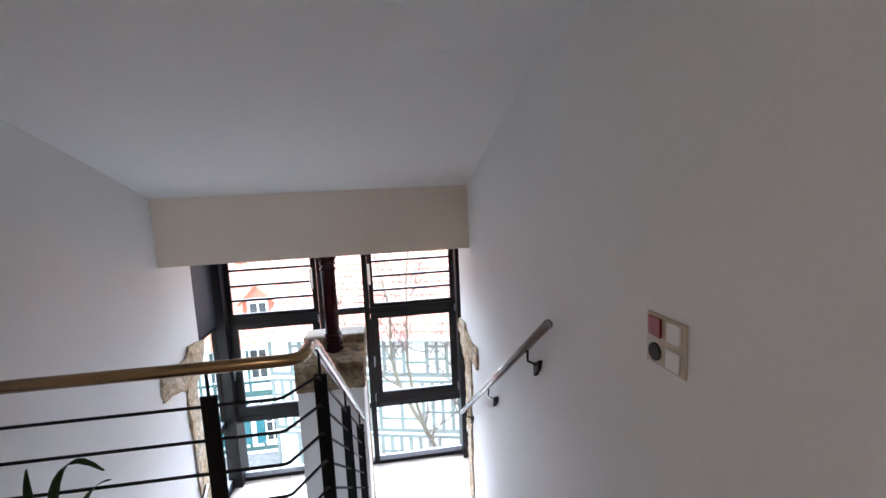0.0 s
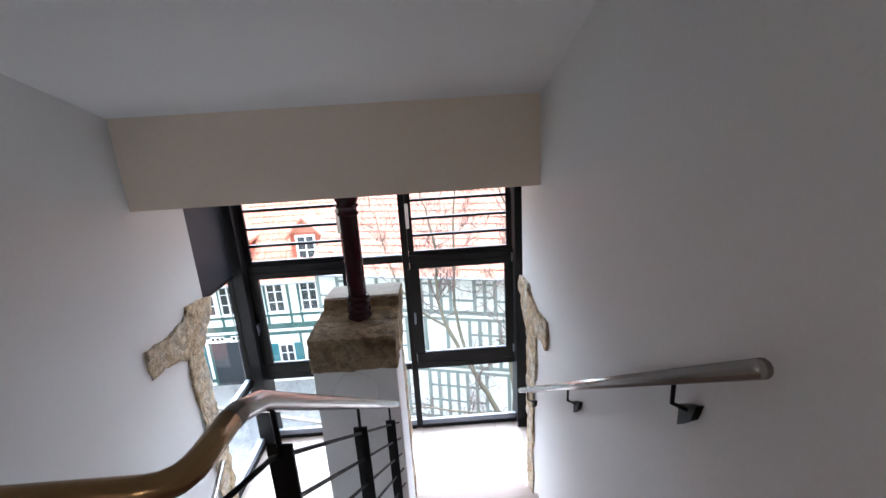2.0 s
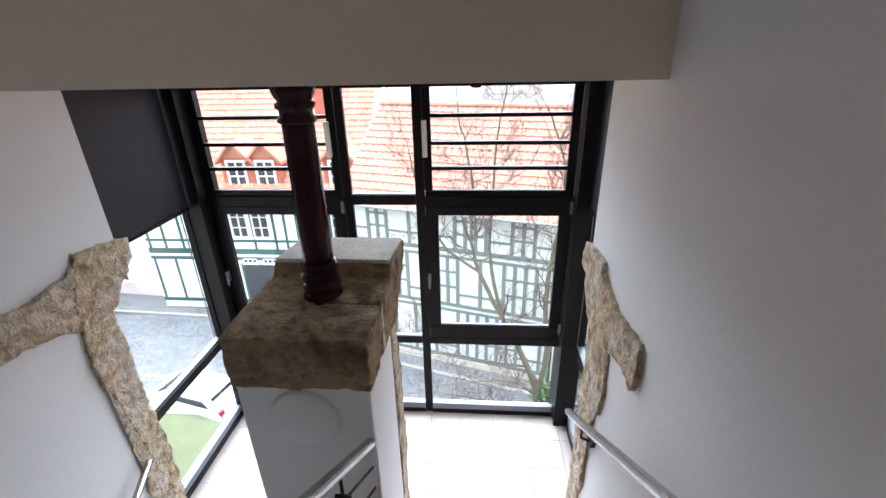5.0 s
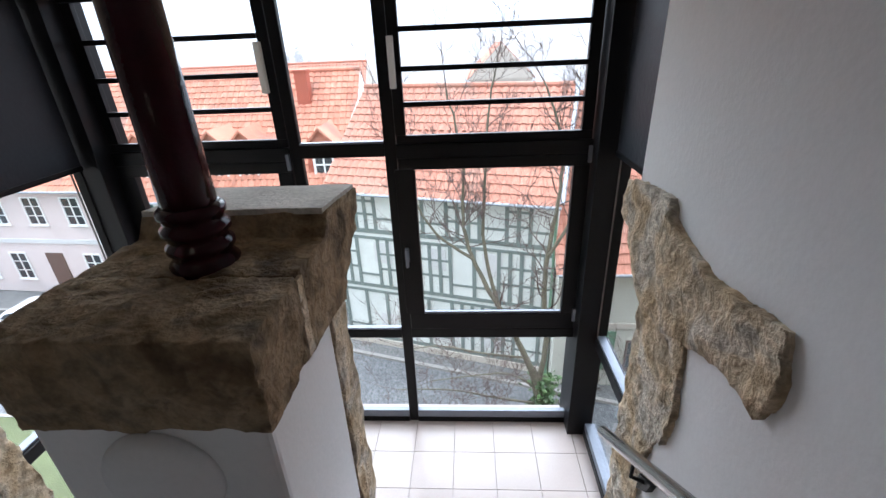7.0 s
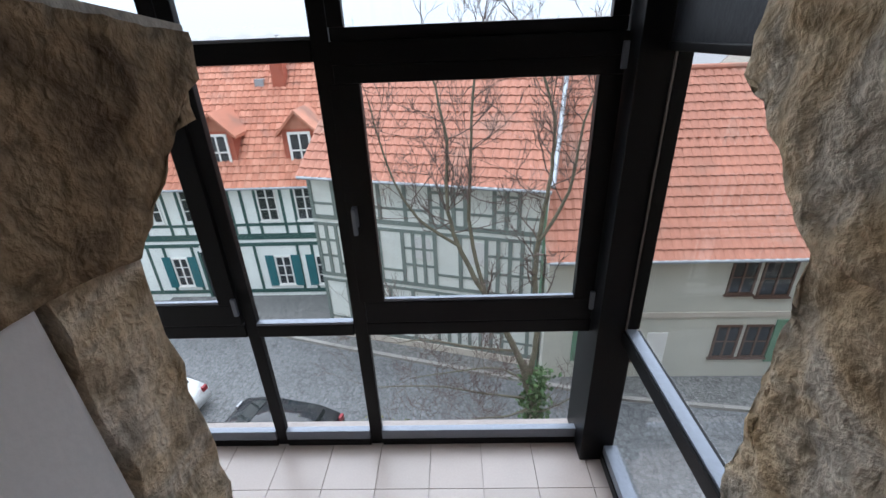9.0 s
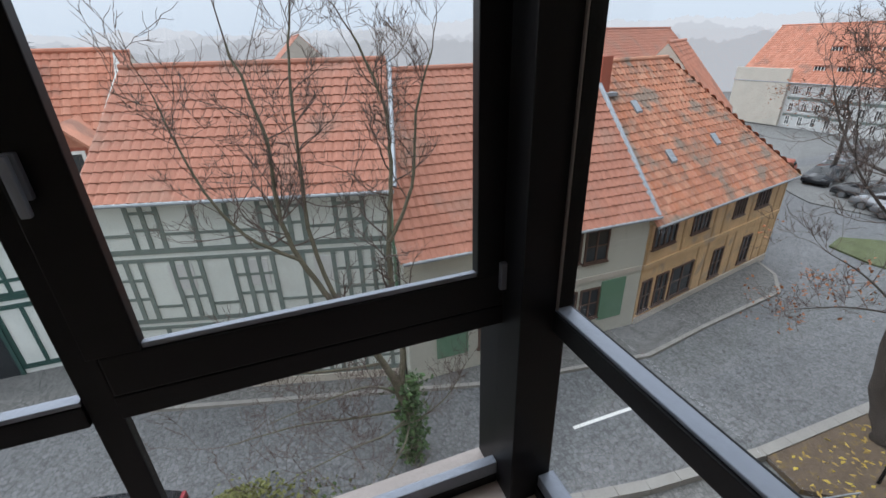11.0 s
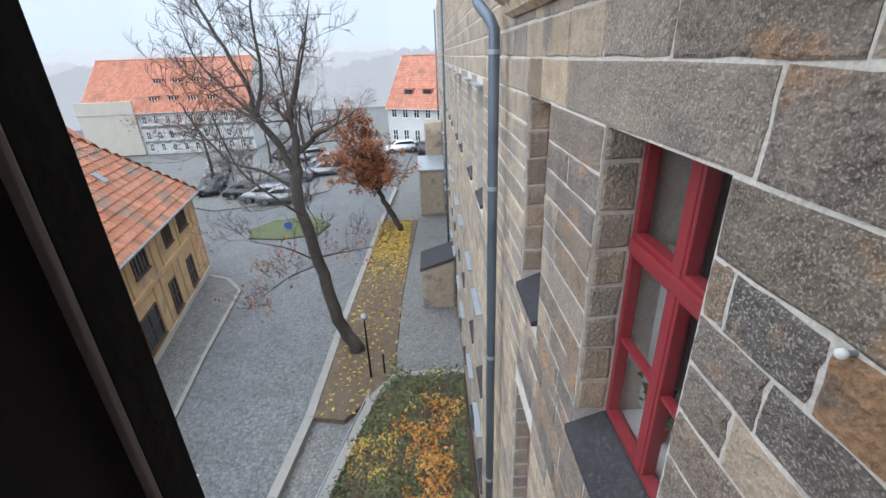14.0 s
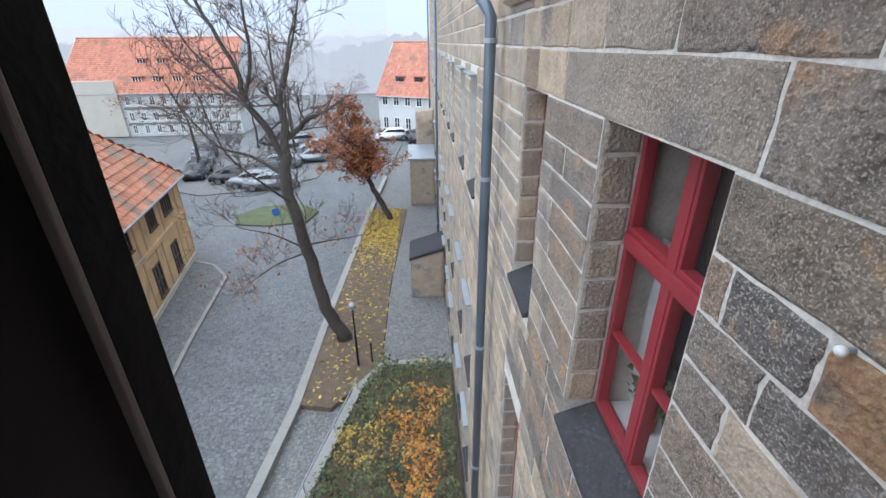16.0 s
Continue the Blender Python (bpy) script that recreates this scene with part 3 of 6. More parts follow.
for a, b in ((-1.635, -0.50), (0.15, 1.31)):
    bar("transom", a, b, 7.003, 7.05, 0.83, 0.905, w)
    bar("transom", a, b, 7.003, 7.05, 2.15, 2.235, w)
    s = part("sash", box(a + 0.005, b - 0.005, 7.000, 7.045, 0.91, 1.035, 0.006), FRAME, w, "opening sash of dark aluminium")
    bar("stile", a - 0.02, a + 0.105, 7.000, 7.045, 1.035, 2.08, s)
    bar("stile", b - 0.10, b - 0.005, 7.000, 7.045, 1.035, 2.08, s)
    bar("rail", a + 0.005, b - 0.005, 7.000, 7.045, 2.08, 2.15, s)
    bar("bead", a + 0.105, b - 0.10, 7.008, 7.03, 1.035, 1.052, s, ALU, 0.003, "silver glazing bead")
    p = pane(s, a + 0.1, b - 0.09, 1.03, 2.09, YG)
    bar("hinge", b - 0.024, b - 0.002, 6.980, 7.000, 0.98, 1.08, s, ALU, 0.003, "silver hinge cover")
    bar("hinge", b - 0.024, b - 0.002, 6.980, 7.000, 2.10, 2.2, s, ALU, 0.003, "silver hinge cover")
    h = part("handle", box(a + 0.008, a + 0.032, 6.980, 7.000, 1.46, 1.56, 0.004), ALU, s, "silver window handle")
    bar("lever", a + 0.01, a + 0.03, 6.950, 6.970, 1.43, 1.56, s, ALU, 0.006, "silver lever")
    u = part("vent_sash", box(a + 0.005, b - 0.005, 7.015, 7.05, 2.235, 2.285, 0.005), FRAME, w, "louvred upper window")
    bar("stile", a + 0.002, a + 0.064, 7.015, 7.05, 2.285, 3.05, u)
    bar("stile", b - 0.07, b - 0.005, 7.015, 7.05, 2.285, 3.05, u)
    for z in (2.46, 2.65, 2.85):
        bar("slat", a + 0.064, b - 0.07, 7.003, 7.045, z - 0.014, z + 0.014, u)
    pane(u, a + 0.06, b - 0.065, 2.28, 3.055, YG)
bar("opener", -0.585, -0.55, 6.975, 7.015, 2.55, 2.82, w, SWITCH, 0.006, "pale window opener")
bar("opener", 0.15, 0.185, 6.975, 7.015, 2.55, 2.82, w, SWITCH, 0.006, "pale window opener")

for k, (x, s) in enumerate(((PX[1], -1), (PX[0], 1))):
    w2 = structure(thing("window_%d" % (k + 2), (x, 6.4, 0), "", ""), "side glazing of the bay in dark aluminium", "window")
    lo, hi = sorted((x - 0.04, x + 0.045 * 1))
    bar("rail", lo, hi, 5.79, 6.883, 0.845, 0.92, w2, FRAME, 0.004)
    bar("ledge", lo + 0.01, hi - 0.02, 5.79, 6.883, 0.92, 0.932, w2, ALU, 0.003, "bright aluminium ledge")
    bar("sill_rail", lo, hi, 5.79, 6.883, 0.0, 0.06, w2)
    bar("sill", lo + 0.006, hi - 0.006, 5.79, 6.883, 0.06, 0.12, w2, ALU, 0.004, "silver aluminium sill strip")
    bar("head_rail", lo, hi, 5.94, 6.883, 3.08, 3.165, w2)
    bar("stile", lo, hi, 5.765, 5.79, 0.0, 2.1, w2)
    bar("spacer", x - 0.033, x - 0.026, 6.868, 6.878, 0.932, 3.08, w2, SPACER, 0.002, "brown glazing spacer")
    bar("gasket", x - 0.018, x + 0.035, 6.876, 6.884, 0.932, 3.08, w2, GASKET, 0.002, "black rubber gasket")
    pane(w2, 5.78, 6.88, 0.11, 0.91, x=x + 0.012)
    pane(w2, 5.78, 6.88, 0.97, 3.1, x=x + 0.012)
    bl = thing("roller_blind", (x + s * 0.07, 6.4, 2.17), "dark grey roller blind half lowered over the side pane", "blind", "roller blinds")
    part("cloth", box(x + s * 0.055 - 0.004, x + s * 0.055 + 0.004, 5.95, 6.87, 2.19, 3.165), BLIND, bl)
    part("bottom_bar", box(x + s * 0.055 - 0.012, x + s * 0.055 + 0.012, 5.95, 6.87, 2.165, 2.195, 0.004), FRAME, bl)

# ---- rails ----
def rail_z(y):
    return 3.06 - 0.687 * (y - 3.17)


hr = thing("wall_handrail", (1.12, 4.4, 2.2), "brushed steel handrail on black wall brackets", "handrail")
part("rail", tube([(1.12, 3.165, 3.063), (1.12, 5.74, 1.295)], 0.023, 16), STEEL, hr, "", True)
for y in (3.475, 4.44, 5.45):
    z = rail_z(y)
    bk = part("bracket", tube([(1.12, y, z - 0.02), (1.12, y, z - 0.09), (1.172, y, z - 0.12)], 0.007, 8), IRON, hr, "black iron bracket")
    part("plate", slab([(y - 0.045, z - 0.075), (y + 0.04, z - 0.125), (y + 0.04, z - 0.2), (y - 0.025, z - 0.135)], 1.166, XR - 0.001), IRON, bk, "black wall plate")
hl = thing("wall_handrail", (-1.49, 4.4, -0.1), "brushed steel handrail of the descending flight", "handrail")
part("rail", tube([(-1.49, 5.55, 0.95), (-1.49, 2.9, -0.9)], 0.023, 16), STEEL, hl, "", True)
for y in (5.2, 4.0, 3.0):
    z = 0.95 - 0.7 * (5.55 - y)
    part("bracket", tube([(-1.49, y, z - 0.02), (-1.49, y, z - 0.09), (XL + 0.005, y, z - 0.12)], 0.007, 8), IRON, hl, "black iron bracket")

ba = thing("balustrade", (0.05, 3.1, UP), "steel handrail on black flat-bar posts with thin horizontal rods", "railing")
RY, RZ = 2.92, 3.095


def flight_x(y):
    return 0.045 + 0.055 * (y - 3.2) / 1.89


def rail_path(d):
    """The handrail's line, d metres lower: level, round the corner, then down the flight."""
    pts = [(-1.55, RY, RZ - d), (-0.025, RY, RZ - d), (0.002, RY + 0.005, RZ - d), (0.023, RY + 0.02, RZ - d), (0.034, RY + 0.042, RZ - d), (0.038, RY + 0.07, RZ - d)]
    pts += [(0.042, RY + 0.155, RZ - d), (0.043, RY + 0.19, RZ - d - 0.006), (0.044, RY + 0.225, RZ - d - 0.021)]
    return pts + [(flight_x(y), y, RZ - 0.115 - d - 0.715 * (y - 3.3)) for y in (3.2, 3.6, 4.3, 5.09)]


part("level_handrail", tube(rail_path(0)[:7], 0.024, 16), WARM_GLINT_STEEL, ba, "steel handrail, warm lamp reflection put into its colour", True)
part("flight_handrail", tube(rail_path(0)[6:], 0.0238, 16), STEEL, ba, "brushed steel handrail", True)


def rod_path(d):
    """A thin rod's line: level, a sharp bend to the corner post, then down the flight."""
    return [(-1.55, RY, RZ - d), (-0.065, RY, RZ - d), (-0.045, RY + 0.01, RZ - d)] + rail_path(d)[8:]





def post(x, y, z0, z1, along):
    dx, dy = 0.03, 0.006
    ob = part("post", box(x - dx, x + dx, y - dy, y + dy, z0, z1, 0.002), IRON, ba, "black flat-bar post")
    part("pin", tube([(x, y, z1 - 0.04), (x, y, z1 + 0.11)], 0.007, 8), IRON, ob)


for x in (-1.15, -0.31):
    post(x, RY, UP - 0.2, RZ - 0.11, "x")
for y in (3.25, 4.0, 4.75):
    zt = RZ - 0.115 - 0.715 * (y - 3.3) - 0.12
    post(flight_x(y), y, zt - 0.95, zt, "y")
for k in range(5):
    part("rod", tube(rod_path(0.15 + 0.135 * k), 0.0065, 8), IRON, ba, "thin black rod")

# switch panel
sw = thing("switch_panel", (XR - 0.005, 2.45, 3.2), "cream switch plate with a red key switch, socket and rockers", "switch")
part("plate", box(XR - 0.008, XR - 0.001, 2.31, 2.49, 3.143, 3.303, 0.003), CREAM, sw)
part("red_switch", box(XR - 0.016, XR - 0.008, 2.415, 2.475, 3.233, 3.293, 0.003), SWITCH_RED, sw, "red square key switch")
part("rocker", box(XR - 0.014, XR - 0.008, 2.33, 2.39, 3.233, 3.293, 0.003), SWITCH, sw, "white rocker")
part("rocker", box(XR - 0.014, XR - 0.008, 2.33, 2.39, 3.153, 3.213, 0.003), SWITCH, sw, "white rocker")
part("socket", tube([(XR - 0.014, 2.445, 3.183), (XR - 0.008, 2.445, 3.183)], 0.028, 20), IRON, sw, "dark round socket")

# ---- outside ----
gr = structure(part("ground", box(-400, 600, -300, 900, G - 0.6, G - 0.14), PAVE), "pavement and distant ground", "ground")
structure(part("road", slab([(-120, 15.9), (-7, 15.9), (-3, 14.6), (3, 12.6), (8.5, 11.6), (14, 11.15), (31, 10.6), (55, 9.0), (60, 12), (60, 33), (36, 33), (30, 27), (26.5, 23), (23.2, 18.6), (21.6, 17.0), (13, 15.9), (6.4, 16.6), (-4.3, 19.7), (-14, 22.8), (-120, 25)],
                             G - 0.15, G, axis="z"), ASPHALT), "grey cobbled street, worn and damp", "road")


def house(name, a, b, depth, eave, ridge, wall, roof, label, base=G - 0.1, hip=(0.0, 0.0), over=0.35):
    """A gabled house whose front runs from a to b (its back lies to the left of that way). Returns the thing and a pose: x along, y back, z up."""
    d = Vector((b[0] - a[0], b[1] - a[1], 0))
    length = d.length
    m = Matrix.Translation((a[0], a[1], 0)) @ Matrix.Rotation(math.atan2(d.y, d.x), 4, "Z")
    h = thing(name, (a[0], a[1], base), label, "house")
    bm = box(0, length, 0, depth * 2, base, eave, m=m)
    part("wall", bm, wall, h)
    run = depth + over
    drop = (ridge - eave) * over / depth
    verts, faces = [], []

    def field(corner, along, up, width0, width1, off0, off1, n):
        # tiles: one island each
        cw, ch = 0.3, 0.36
        rows = max(2, int(up.length / ch))
        for r in range(rows):
            f0, f1 = r / rows, (r + 1.15) / rows
            lo = off0 + (off1 - off0) * r / rows
            wid = width0 + (width1 - width0) * r / rows
            cols = max(1, int(wid / cw))
            for c in range(cols):
                x0, x1 = lo + wid * c / cols, lo + wid * (c + 1) / cols
                o = len(verts)
                lift = random.uniform(0, 0.012)
                for fx, hgt in ((0, 0.0), (0.35, 0.05), (0.75, 0.03), (1, 0.0)):
                    p = corner + along * (x0 + (x1 - x0) * fx)
                    verts.append(p + up * f0 + n * (hgt + 0.05 + lift))
                    verts.append(p + up * min(1, f1) + n * (hgt + 0.01))
                for k in range(3):
                    faces.append((o + 2 * k, o + 2 * k + 2, o + 2 * k + 3, o + 2 * k + 1))
                faces.append((o, o + 2, o + 4, o + 6))

    r3 = m.to_3x3()
    X, Yv, Z = r3 @ Vector((1, 0, 0)), r3 @ Vector((0, 1, 0)), Vector((0, 0, 1))
    upf = Yv * run + Z * (ridge - eave + drop)
    nf = X.cross(upf).normalized()
    field(m @ Vector((0, -over, eave - drop)), X, upf, length + over, length - hip[0] - hip[1], -over / 2, hip[0], nf)
    upb = -Yv * run + Z * (ridge - eave + drop)
    nb = (-X).cross(upb).normalized()
    field(m @ Vector((length, depth * 2 + over, eave - drop)), -X, upb, length + over, length - hip[0] - hip[1], -over / 2, hip[1], nb)
    if hip[1]:
        uph = -X * (hip[1] + over) + Z * (ridge - eave + drop)
        field(m @ Vector((length + over, -over, eave - drop)), Yv, uph, depth * 2 + over * 2, 0.2, 0, depth + over, Yv.cross(uph).normalized())
    rf = fabric("roof", verts, faces, roof, h)
    tagged(rf, "clay pantile roof", "", "", "stuff")
    # deck under the tiles, closing the gables
    bm = bmesh.new()
    pts = [(-0.1, -over, eave - drop), (length + 0.1 + (over if hip[1] else 0), -over, eave - drop), (length - hip[1], depth, ridge), (hip[0] - (0.1 if not hip[0] else 0), depth, ridge),
           (-0.1, depth * 2 + over, eave - drop), (length + 0.1 + (over if hip[1] else 0), depth * 2 + over, eave - drop)]
    v = [bm.verts.new(m @ Vector(p)) for p in pts]
    for f in ((0, 1, 2, 3), (3, 2, 5, 4), (0, 3, 4), (1, 5, 2), (0, 4, 5, 1)):
        bm.faces.new([v[i] for i in f])
    bmesh.ops.recalc_face_normals(bm, faces=bm.faces[:])
    part("roof_deck", bm, wall, h)
    part("ridge_cap", tube([m @ Vector((hip[0], depth, ridge + 0.07)), m @ Vector((length - hip[1], depth, ridge + 0.07))], 0.11, 8), roof, h)
    part("gutter", tube([m @ Vector((-0.1, -over - 0.05, eave - drop)), m @ Vector((length + 0.1, -over - 0.05, eave - drop))], 0.06, 8), ZINC, h, "zinc gutter")
    return h, m


def house_window(h, m, x0, x1, z0, z1, frame_mat, cols=2, rows=3, y=0.0, fw=0.07):
    wn_ = part("window", box(x0 + fw * 0.4, x1 - fw * 0.4, y - 0.012, y + 0.05, z0 + fw * 0.4, z1 - fw * 0.4, m=m), DARK_PANE_AND_SHADE, h, "window with dark panes")
    bm = bmesh.new()
    for a, b, c, d in ((x0, x1, z0, z0 + fw), (x0, x1, z1 - fw, z1), (x0, x0 + fw, z0 + fw, z1 - fw), (x1 - fw, x1, z0 + fw, z1 - fw)):
        box(a, b, y - 0.06, y + 0.02, c, d, bm=bm, m=m)
    part("frame", bm, frame_mat, wn_)
    for i in range(1, cols):
        x = x0 + (x1 - x0) * i / cols
        part("glazing_bar", box(x - 0.035, x + 0.035, y - 0.045, y + 0.02, z0 + fw, z1 - fw, m=m), frame_mat, wn_)
    for j in range(1, rows):
        z = z0 + (z1 - z0) * j / rows
        part("glazing_bar", box(x0 + fw, x1 - fw, y - 0.04, y + 0.02, z - 0.02, z + 0.02, m=m), frame_mat, wn_)
    part("sill", box(x0 - 0.06, x1 + 0.06, y - 0.1, y + 0.02, z0 - 0.05, z0, m=m), frame_mat, wn_)


def timber(h, m, x0, x1, z0, z1, mat, name="beam", proud=0.03):
    part(name, box(x0, x1, -proud, 0.05, z0, z1, m=m), mat, h)


# half-timbered house in white and dark green, with twin dormers and a gateway
hB, mB = house("house", (-17.0, 24.0), (-5.0, 23.9), 4.8, -3.25, 1.7, RENDER_GREEN, ROOF, "white half-timbered house with dark green beams and an orange tiled roof")
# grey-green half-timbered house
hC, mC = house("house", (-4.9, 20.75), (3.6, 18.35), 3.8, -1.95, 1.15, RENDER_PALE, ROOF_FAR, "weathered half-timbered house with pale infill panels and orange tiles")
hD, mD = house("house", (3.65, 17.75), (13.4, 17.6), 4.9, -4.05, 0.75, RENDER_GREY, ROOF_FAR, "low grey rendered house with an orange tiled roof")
hE, mE = house("house", (13.45, 17.6), (24.3, 19.75), 5.0, -4.45, 0.65, RENDER_OCHRE, ROOF_OLD, "ochre rendered corner house with a mottled old tile roof", hip=(0.0, 4.2))
hA, mA = house("house", (-48, 27.5), (-17.3, 25.0), 5.0, -3.0, 1.8, RENDER_PINK, ROOF, "pale rendered house with bare climbing plants on its front")
hF, mF = house("house", (62.0, 52.5), (63.4, 31.0), 7.0, -3.9, 2.3, RENDER_WHITE, ROOF, "white half-timbered row with an orange roof across the square")
hG, mG = house("house", (59.5, 12.0), (55.4, 4.0), 4.5, -4.1, 1.5, RENDER_WHITE, ROOF, "white house with an orange roof and dormer")
hH, mH = house("house", (27, 26), (36, 33), 4.0, -3.5, 1.2, RENDER_BEIGE, ROOF, "house with an orange roof behind the corner house")

# ---- fronts of the houses ----
# white and green house
for x in (3.0, 4.95, 6.1, 8.55, 10.3):
    house_window(hB, mB, x, x + 0.9, -5.3, -3.6, WHITE_WOOD)
for x0, x1, z0, z1 in ((0, 12.0, -3.5, -3.3), (0, 12.0, -6.25, -5.95), (0, 12.0, -6.6, -6.42), (0, 12.0, -9.2, -9.0), (0, 12.0, -5.55, -5.42)):
    timber(hB, mB, x0, x1, z0, z1, TIMBER_GREEN)
for x in (0.1, 1.0, 2.0, 2.8, 4.05, 4.75, 6.0, 7.15, 7.75, 8.4, 9.6, 10.15, 11.4, 11.85):
    timber(hB, mB, x, x + 0.13, -5.95, -3.5, TIMBER_GREEN, "post", 0.034)
for x in (0.1, 1.3, 2.5, 3.3, 4.7, 7.05, 7.8, 9.9, 10.6, 11.85):
    timber(hB, mB, x, x + 0.13, -9.0, -6.6, TIMBER_GREEN, "post", 0.034)
# solid dark slab stands in for the shade inside the gateway
gate = part("gateway", box(5.15, 6.95, -0.05, 0.1, -9.55, -6.85, m=mB), DARK_PANE_AND_SHADE, hB, "open gateway, its inner shade painted as a dark slab")
part("frame", box(5.05, 5.17, -0.09, 0.05, -9.55, -6.8, m=mB), TIMBER_GREEN, gate)
part("frame", box(6.93, 7.05, -0.09, 0.05, -9.55, -6.8, m=mB), TIMBER_GREEN, gate)
for x in (5.2, 6.3):
    house_window(hB, mB, x, x + 0.75, -6.78, -6.5, WHITE_WOOD, 3, 1, fw=0.05)
for x in (3.6, 8.75, 10.75):
    house_window(hB, mB, x, x + 0.8, -8.75, -7.15, WHITE_WOOD)
    for sx in (x - 0.45, x + 0.82):
        part("shutter", box(sx, sx + 0.42, -0.07, -0.03, -8.8, -7.1, 0.01, m=mB), SHUTTER, hB, "teal wooden shutter")


def dormer(h, m, x, y, z, wall, roof, k=1.22):
    """A gabled dormer k times as large as the small kind."""
    m = m @ Matrix.Translation((x, y, z)) @ Matrix.Diagonal((k, 1, k * 1.1, 1))
    d = part("dormer", box(-0.62, 0.62, 0, 2.4, -0.1, 1.35, m=m), wall, h, "red-clad gabled dormer")
    bm = bmesh.new()
    for a, b, c, e in ((-0.42, 0.42, 0.05, 0.13), (-0.42, 0.42, 1.17, 1.25), (-0.42, -0.33, 0.13, 1.17), (0.33, 0.42, 0.13, 1.17), (-0.03, 0.03, 0.13, 1.17), (-0.33, 0.33, 0.62, 0.67)):
        box(a, b, -0.06, 0.02, c, e, bm=bm, m=m)
    part("frame", bm, WHITE_WOOD, d, "white casement frame")
    part("pane", box(-0.34, 0.34, -0.02, 0.01, 0.12, 1.18, m=m), DARK_PANE_AND_SHADE, d)
    bm = bmesh.new()
    for s in (-1, 1):
        v = [bm.verts.new(m @ Vector(p)) for p in ((s * 0.8, -0.2, 1.2), (0, -0.2, 1.95), (0, 3.2, 1.95), (s * 0.8, 2.4, 1.2), (s * 0.8, -0.2, 1.1), (0, -0.2, 1.85), (0, 3.2, 1.85), (s * 0.8, 2.4, 1.1))]
        for f in ((0, 1, 2, 3), (4, 7, 6, 5), (0, 4, 5, 1), (1, 5, 6, 2), (2, 6, 7, 3), (3, 7, 4, 0)):
            bm.faces.new([v[i] for i in f])
    bm.faces.new([bm.verts.new(m @ Vector(p)) for p in ((-0.62, -0.01, 1.34), (0.62, -0.01, 1.34), (0, -0.01, 1.86))])
    bmesh.ops.recalc_face_normals(bm, faces=bm.faces[:])
    part("roof", bm, roof, d, "small tiled gable roof")


DORMER_RED = material("red dormer cladding", (0.36, 0.1, 0.06), 0.8, vary=0.15, scale=3)
for x in (1.9, 5.55, 7.05, 10.8):
    dormer(hB, mB, x, 0.6, -3.05, DORMER_RED, ROOF)

stack = part("chimney", box(9.0, 9.62, 3.3, 3.85, -0.3, 1.8, 0.02, m=mB), DORMER_RED, hB, "brick chimney")
part("cap", box(8.95, 9.67, 3.25, 3.9, 1.8, 1.88, 0.01, m=mB), DORMER_RED, stack)
part("skylight", box(8.1, 8.55, 3.35, 3.7, 0.28, 0.62, 0.02, m=mB), ZINC, hB, "small metal roof light")

# weathered half-timbered house
LC = 8.83
for z0, z1 in ((-2.13, -1.97), (-3.95, -3.78), (-4.22, -4.1), (-6.45, -6.3), (-6.7, -6.58), (-9.1, -8.92)):
    timber(hC, mC, 0, LC, z0, z1, TIMBER_GREY)
random.seed(4)
for z0, z1 in ((-3.78, -2.13), (-6.3, -4.22), (-8.92, -6.7)):
    x = 0.02
    while x < LC - 0.1:
        timber(hC, mC, x, x + 0.14, z0, z1, TIMBER_GREY, "post", 0.036)
        gap = random.choice((0.42, 0.95, 0.42, 1.0))
        if gap < 0.5:
            for zz in (z0 + (z1 - z0) * 0.35, z0 + (z1 - z0) * 0.68):
                timber(hC, mC, x + 0.14, x + gap, zz, zz + 0.09, TIMBER_GREY, "cross_piece", 0.03)
        else:
            timber(hC, mC, x + 0.14, min(LC, x + gap), z0 + 0.42, z0 + 0.51, TIMBER_GREY, "cross_piece", 0.03)
        x += gap
for x in (1.7, 4.0, 6.2):
    for z in (-8.6, -5.25):
        part("panel", box(x, x + 0.75, -0.025, 0.02, z, z + 0.9, m=mC), RENDER_WHITE, hC, "boarded white window")
part("plinth", box(0, LC, -0.08, 0.0, G - 0.1, -9.1, m=mC), RENDER_BEIGE, hC, "beige plinth")
part("downpipe", tube([mC @ Vector((LC - 0.05, -0.12, -2.1)), mC @ Vector((LC - 0.05, -0.12, G))], 0.05, 8), SHUTTER_GREEN, hC, "green downpipe")
part("verge", tube([mC @ Vector((LC + 0.12, -0.35, -2.1)), mC @ Vector((LC + 0.12, 3.8, 1.25))], 0.08, 6), ZINC, hC, "zinc verge")

# low grey house
for x0, x1, z0, z1 in ((5.85, 6.7, -5.85, -4.55), (6.85, 7.9, -5.95, -4.6), (5.9, 6.75, -8.5, -7.1), (6.9, 7.8, -8.5, -7.1), (2.6, 3.3, -8.6, -7.3)):
    house_window(hD, mD, x0, x1, z0, z1, BROWN_WOOD, 2, 2)
part("shutter", box(7.85, 9.0, -0.05, 0.0, -8.7, -6.9, 0.01, m=mD), SHUTTER_GREEN, hD, "large green wooden shutter")
part("shutter", box(1.0, 2.2, -0.05, 0.0, -8.6, -6.9, 0.01, m=mD), SHUTTER_GREEN, hD, "large green wooden shutter")
part("door", box(3.6, 4.3, -0.04, 0.0, -9.4, -7.4, 0.01, m=mD), WHITE_WOOD, hD, "white door leaf")
timber(hD, mD, 0, 9.7, -6.75, -6.55, RENDER_BEIGE, "string_course", 0.05)
part("verge", tube([mD @ Vector((9.75, -0.35, -4.35)), mD @ Vector((9.75, 4.9, 0.9))], 0.1, 6), ZINC, hD, "mortared verge")

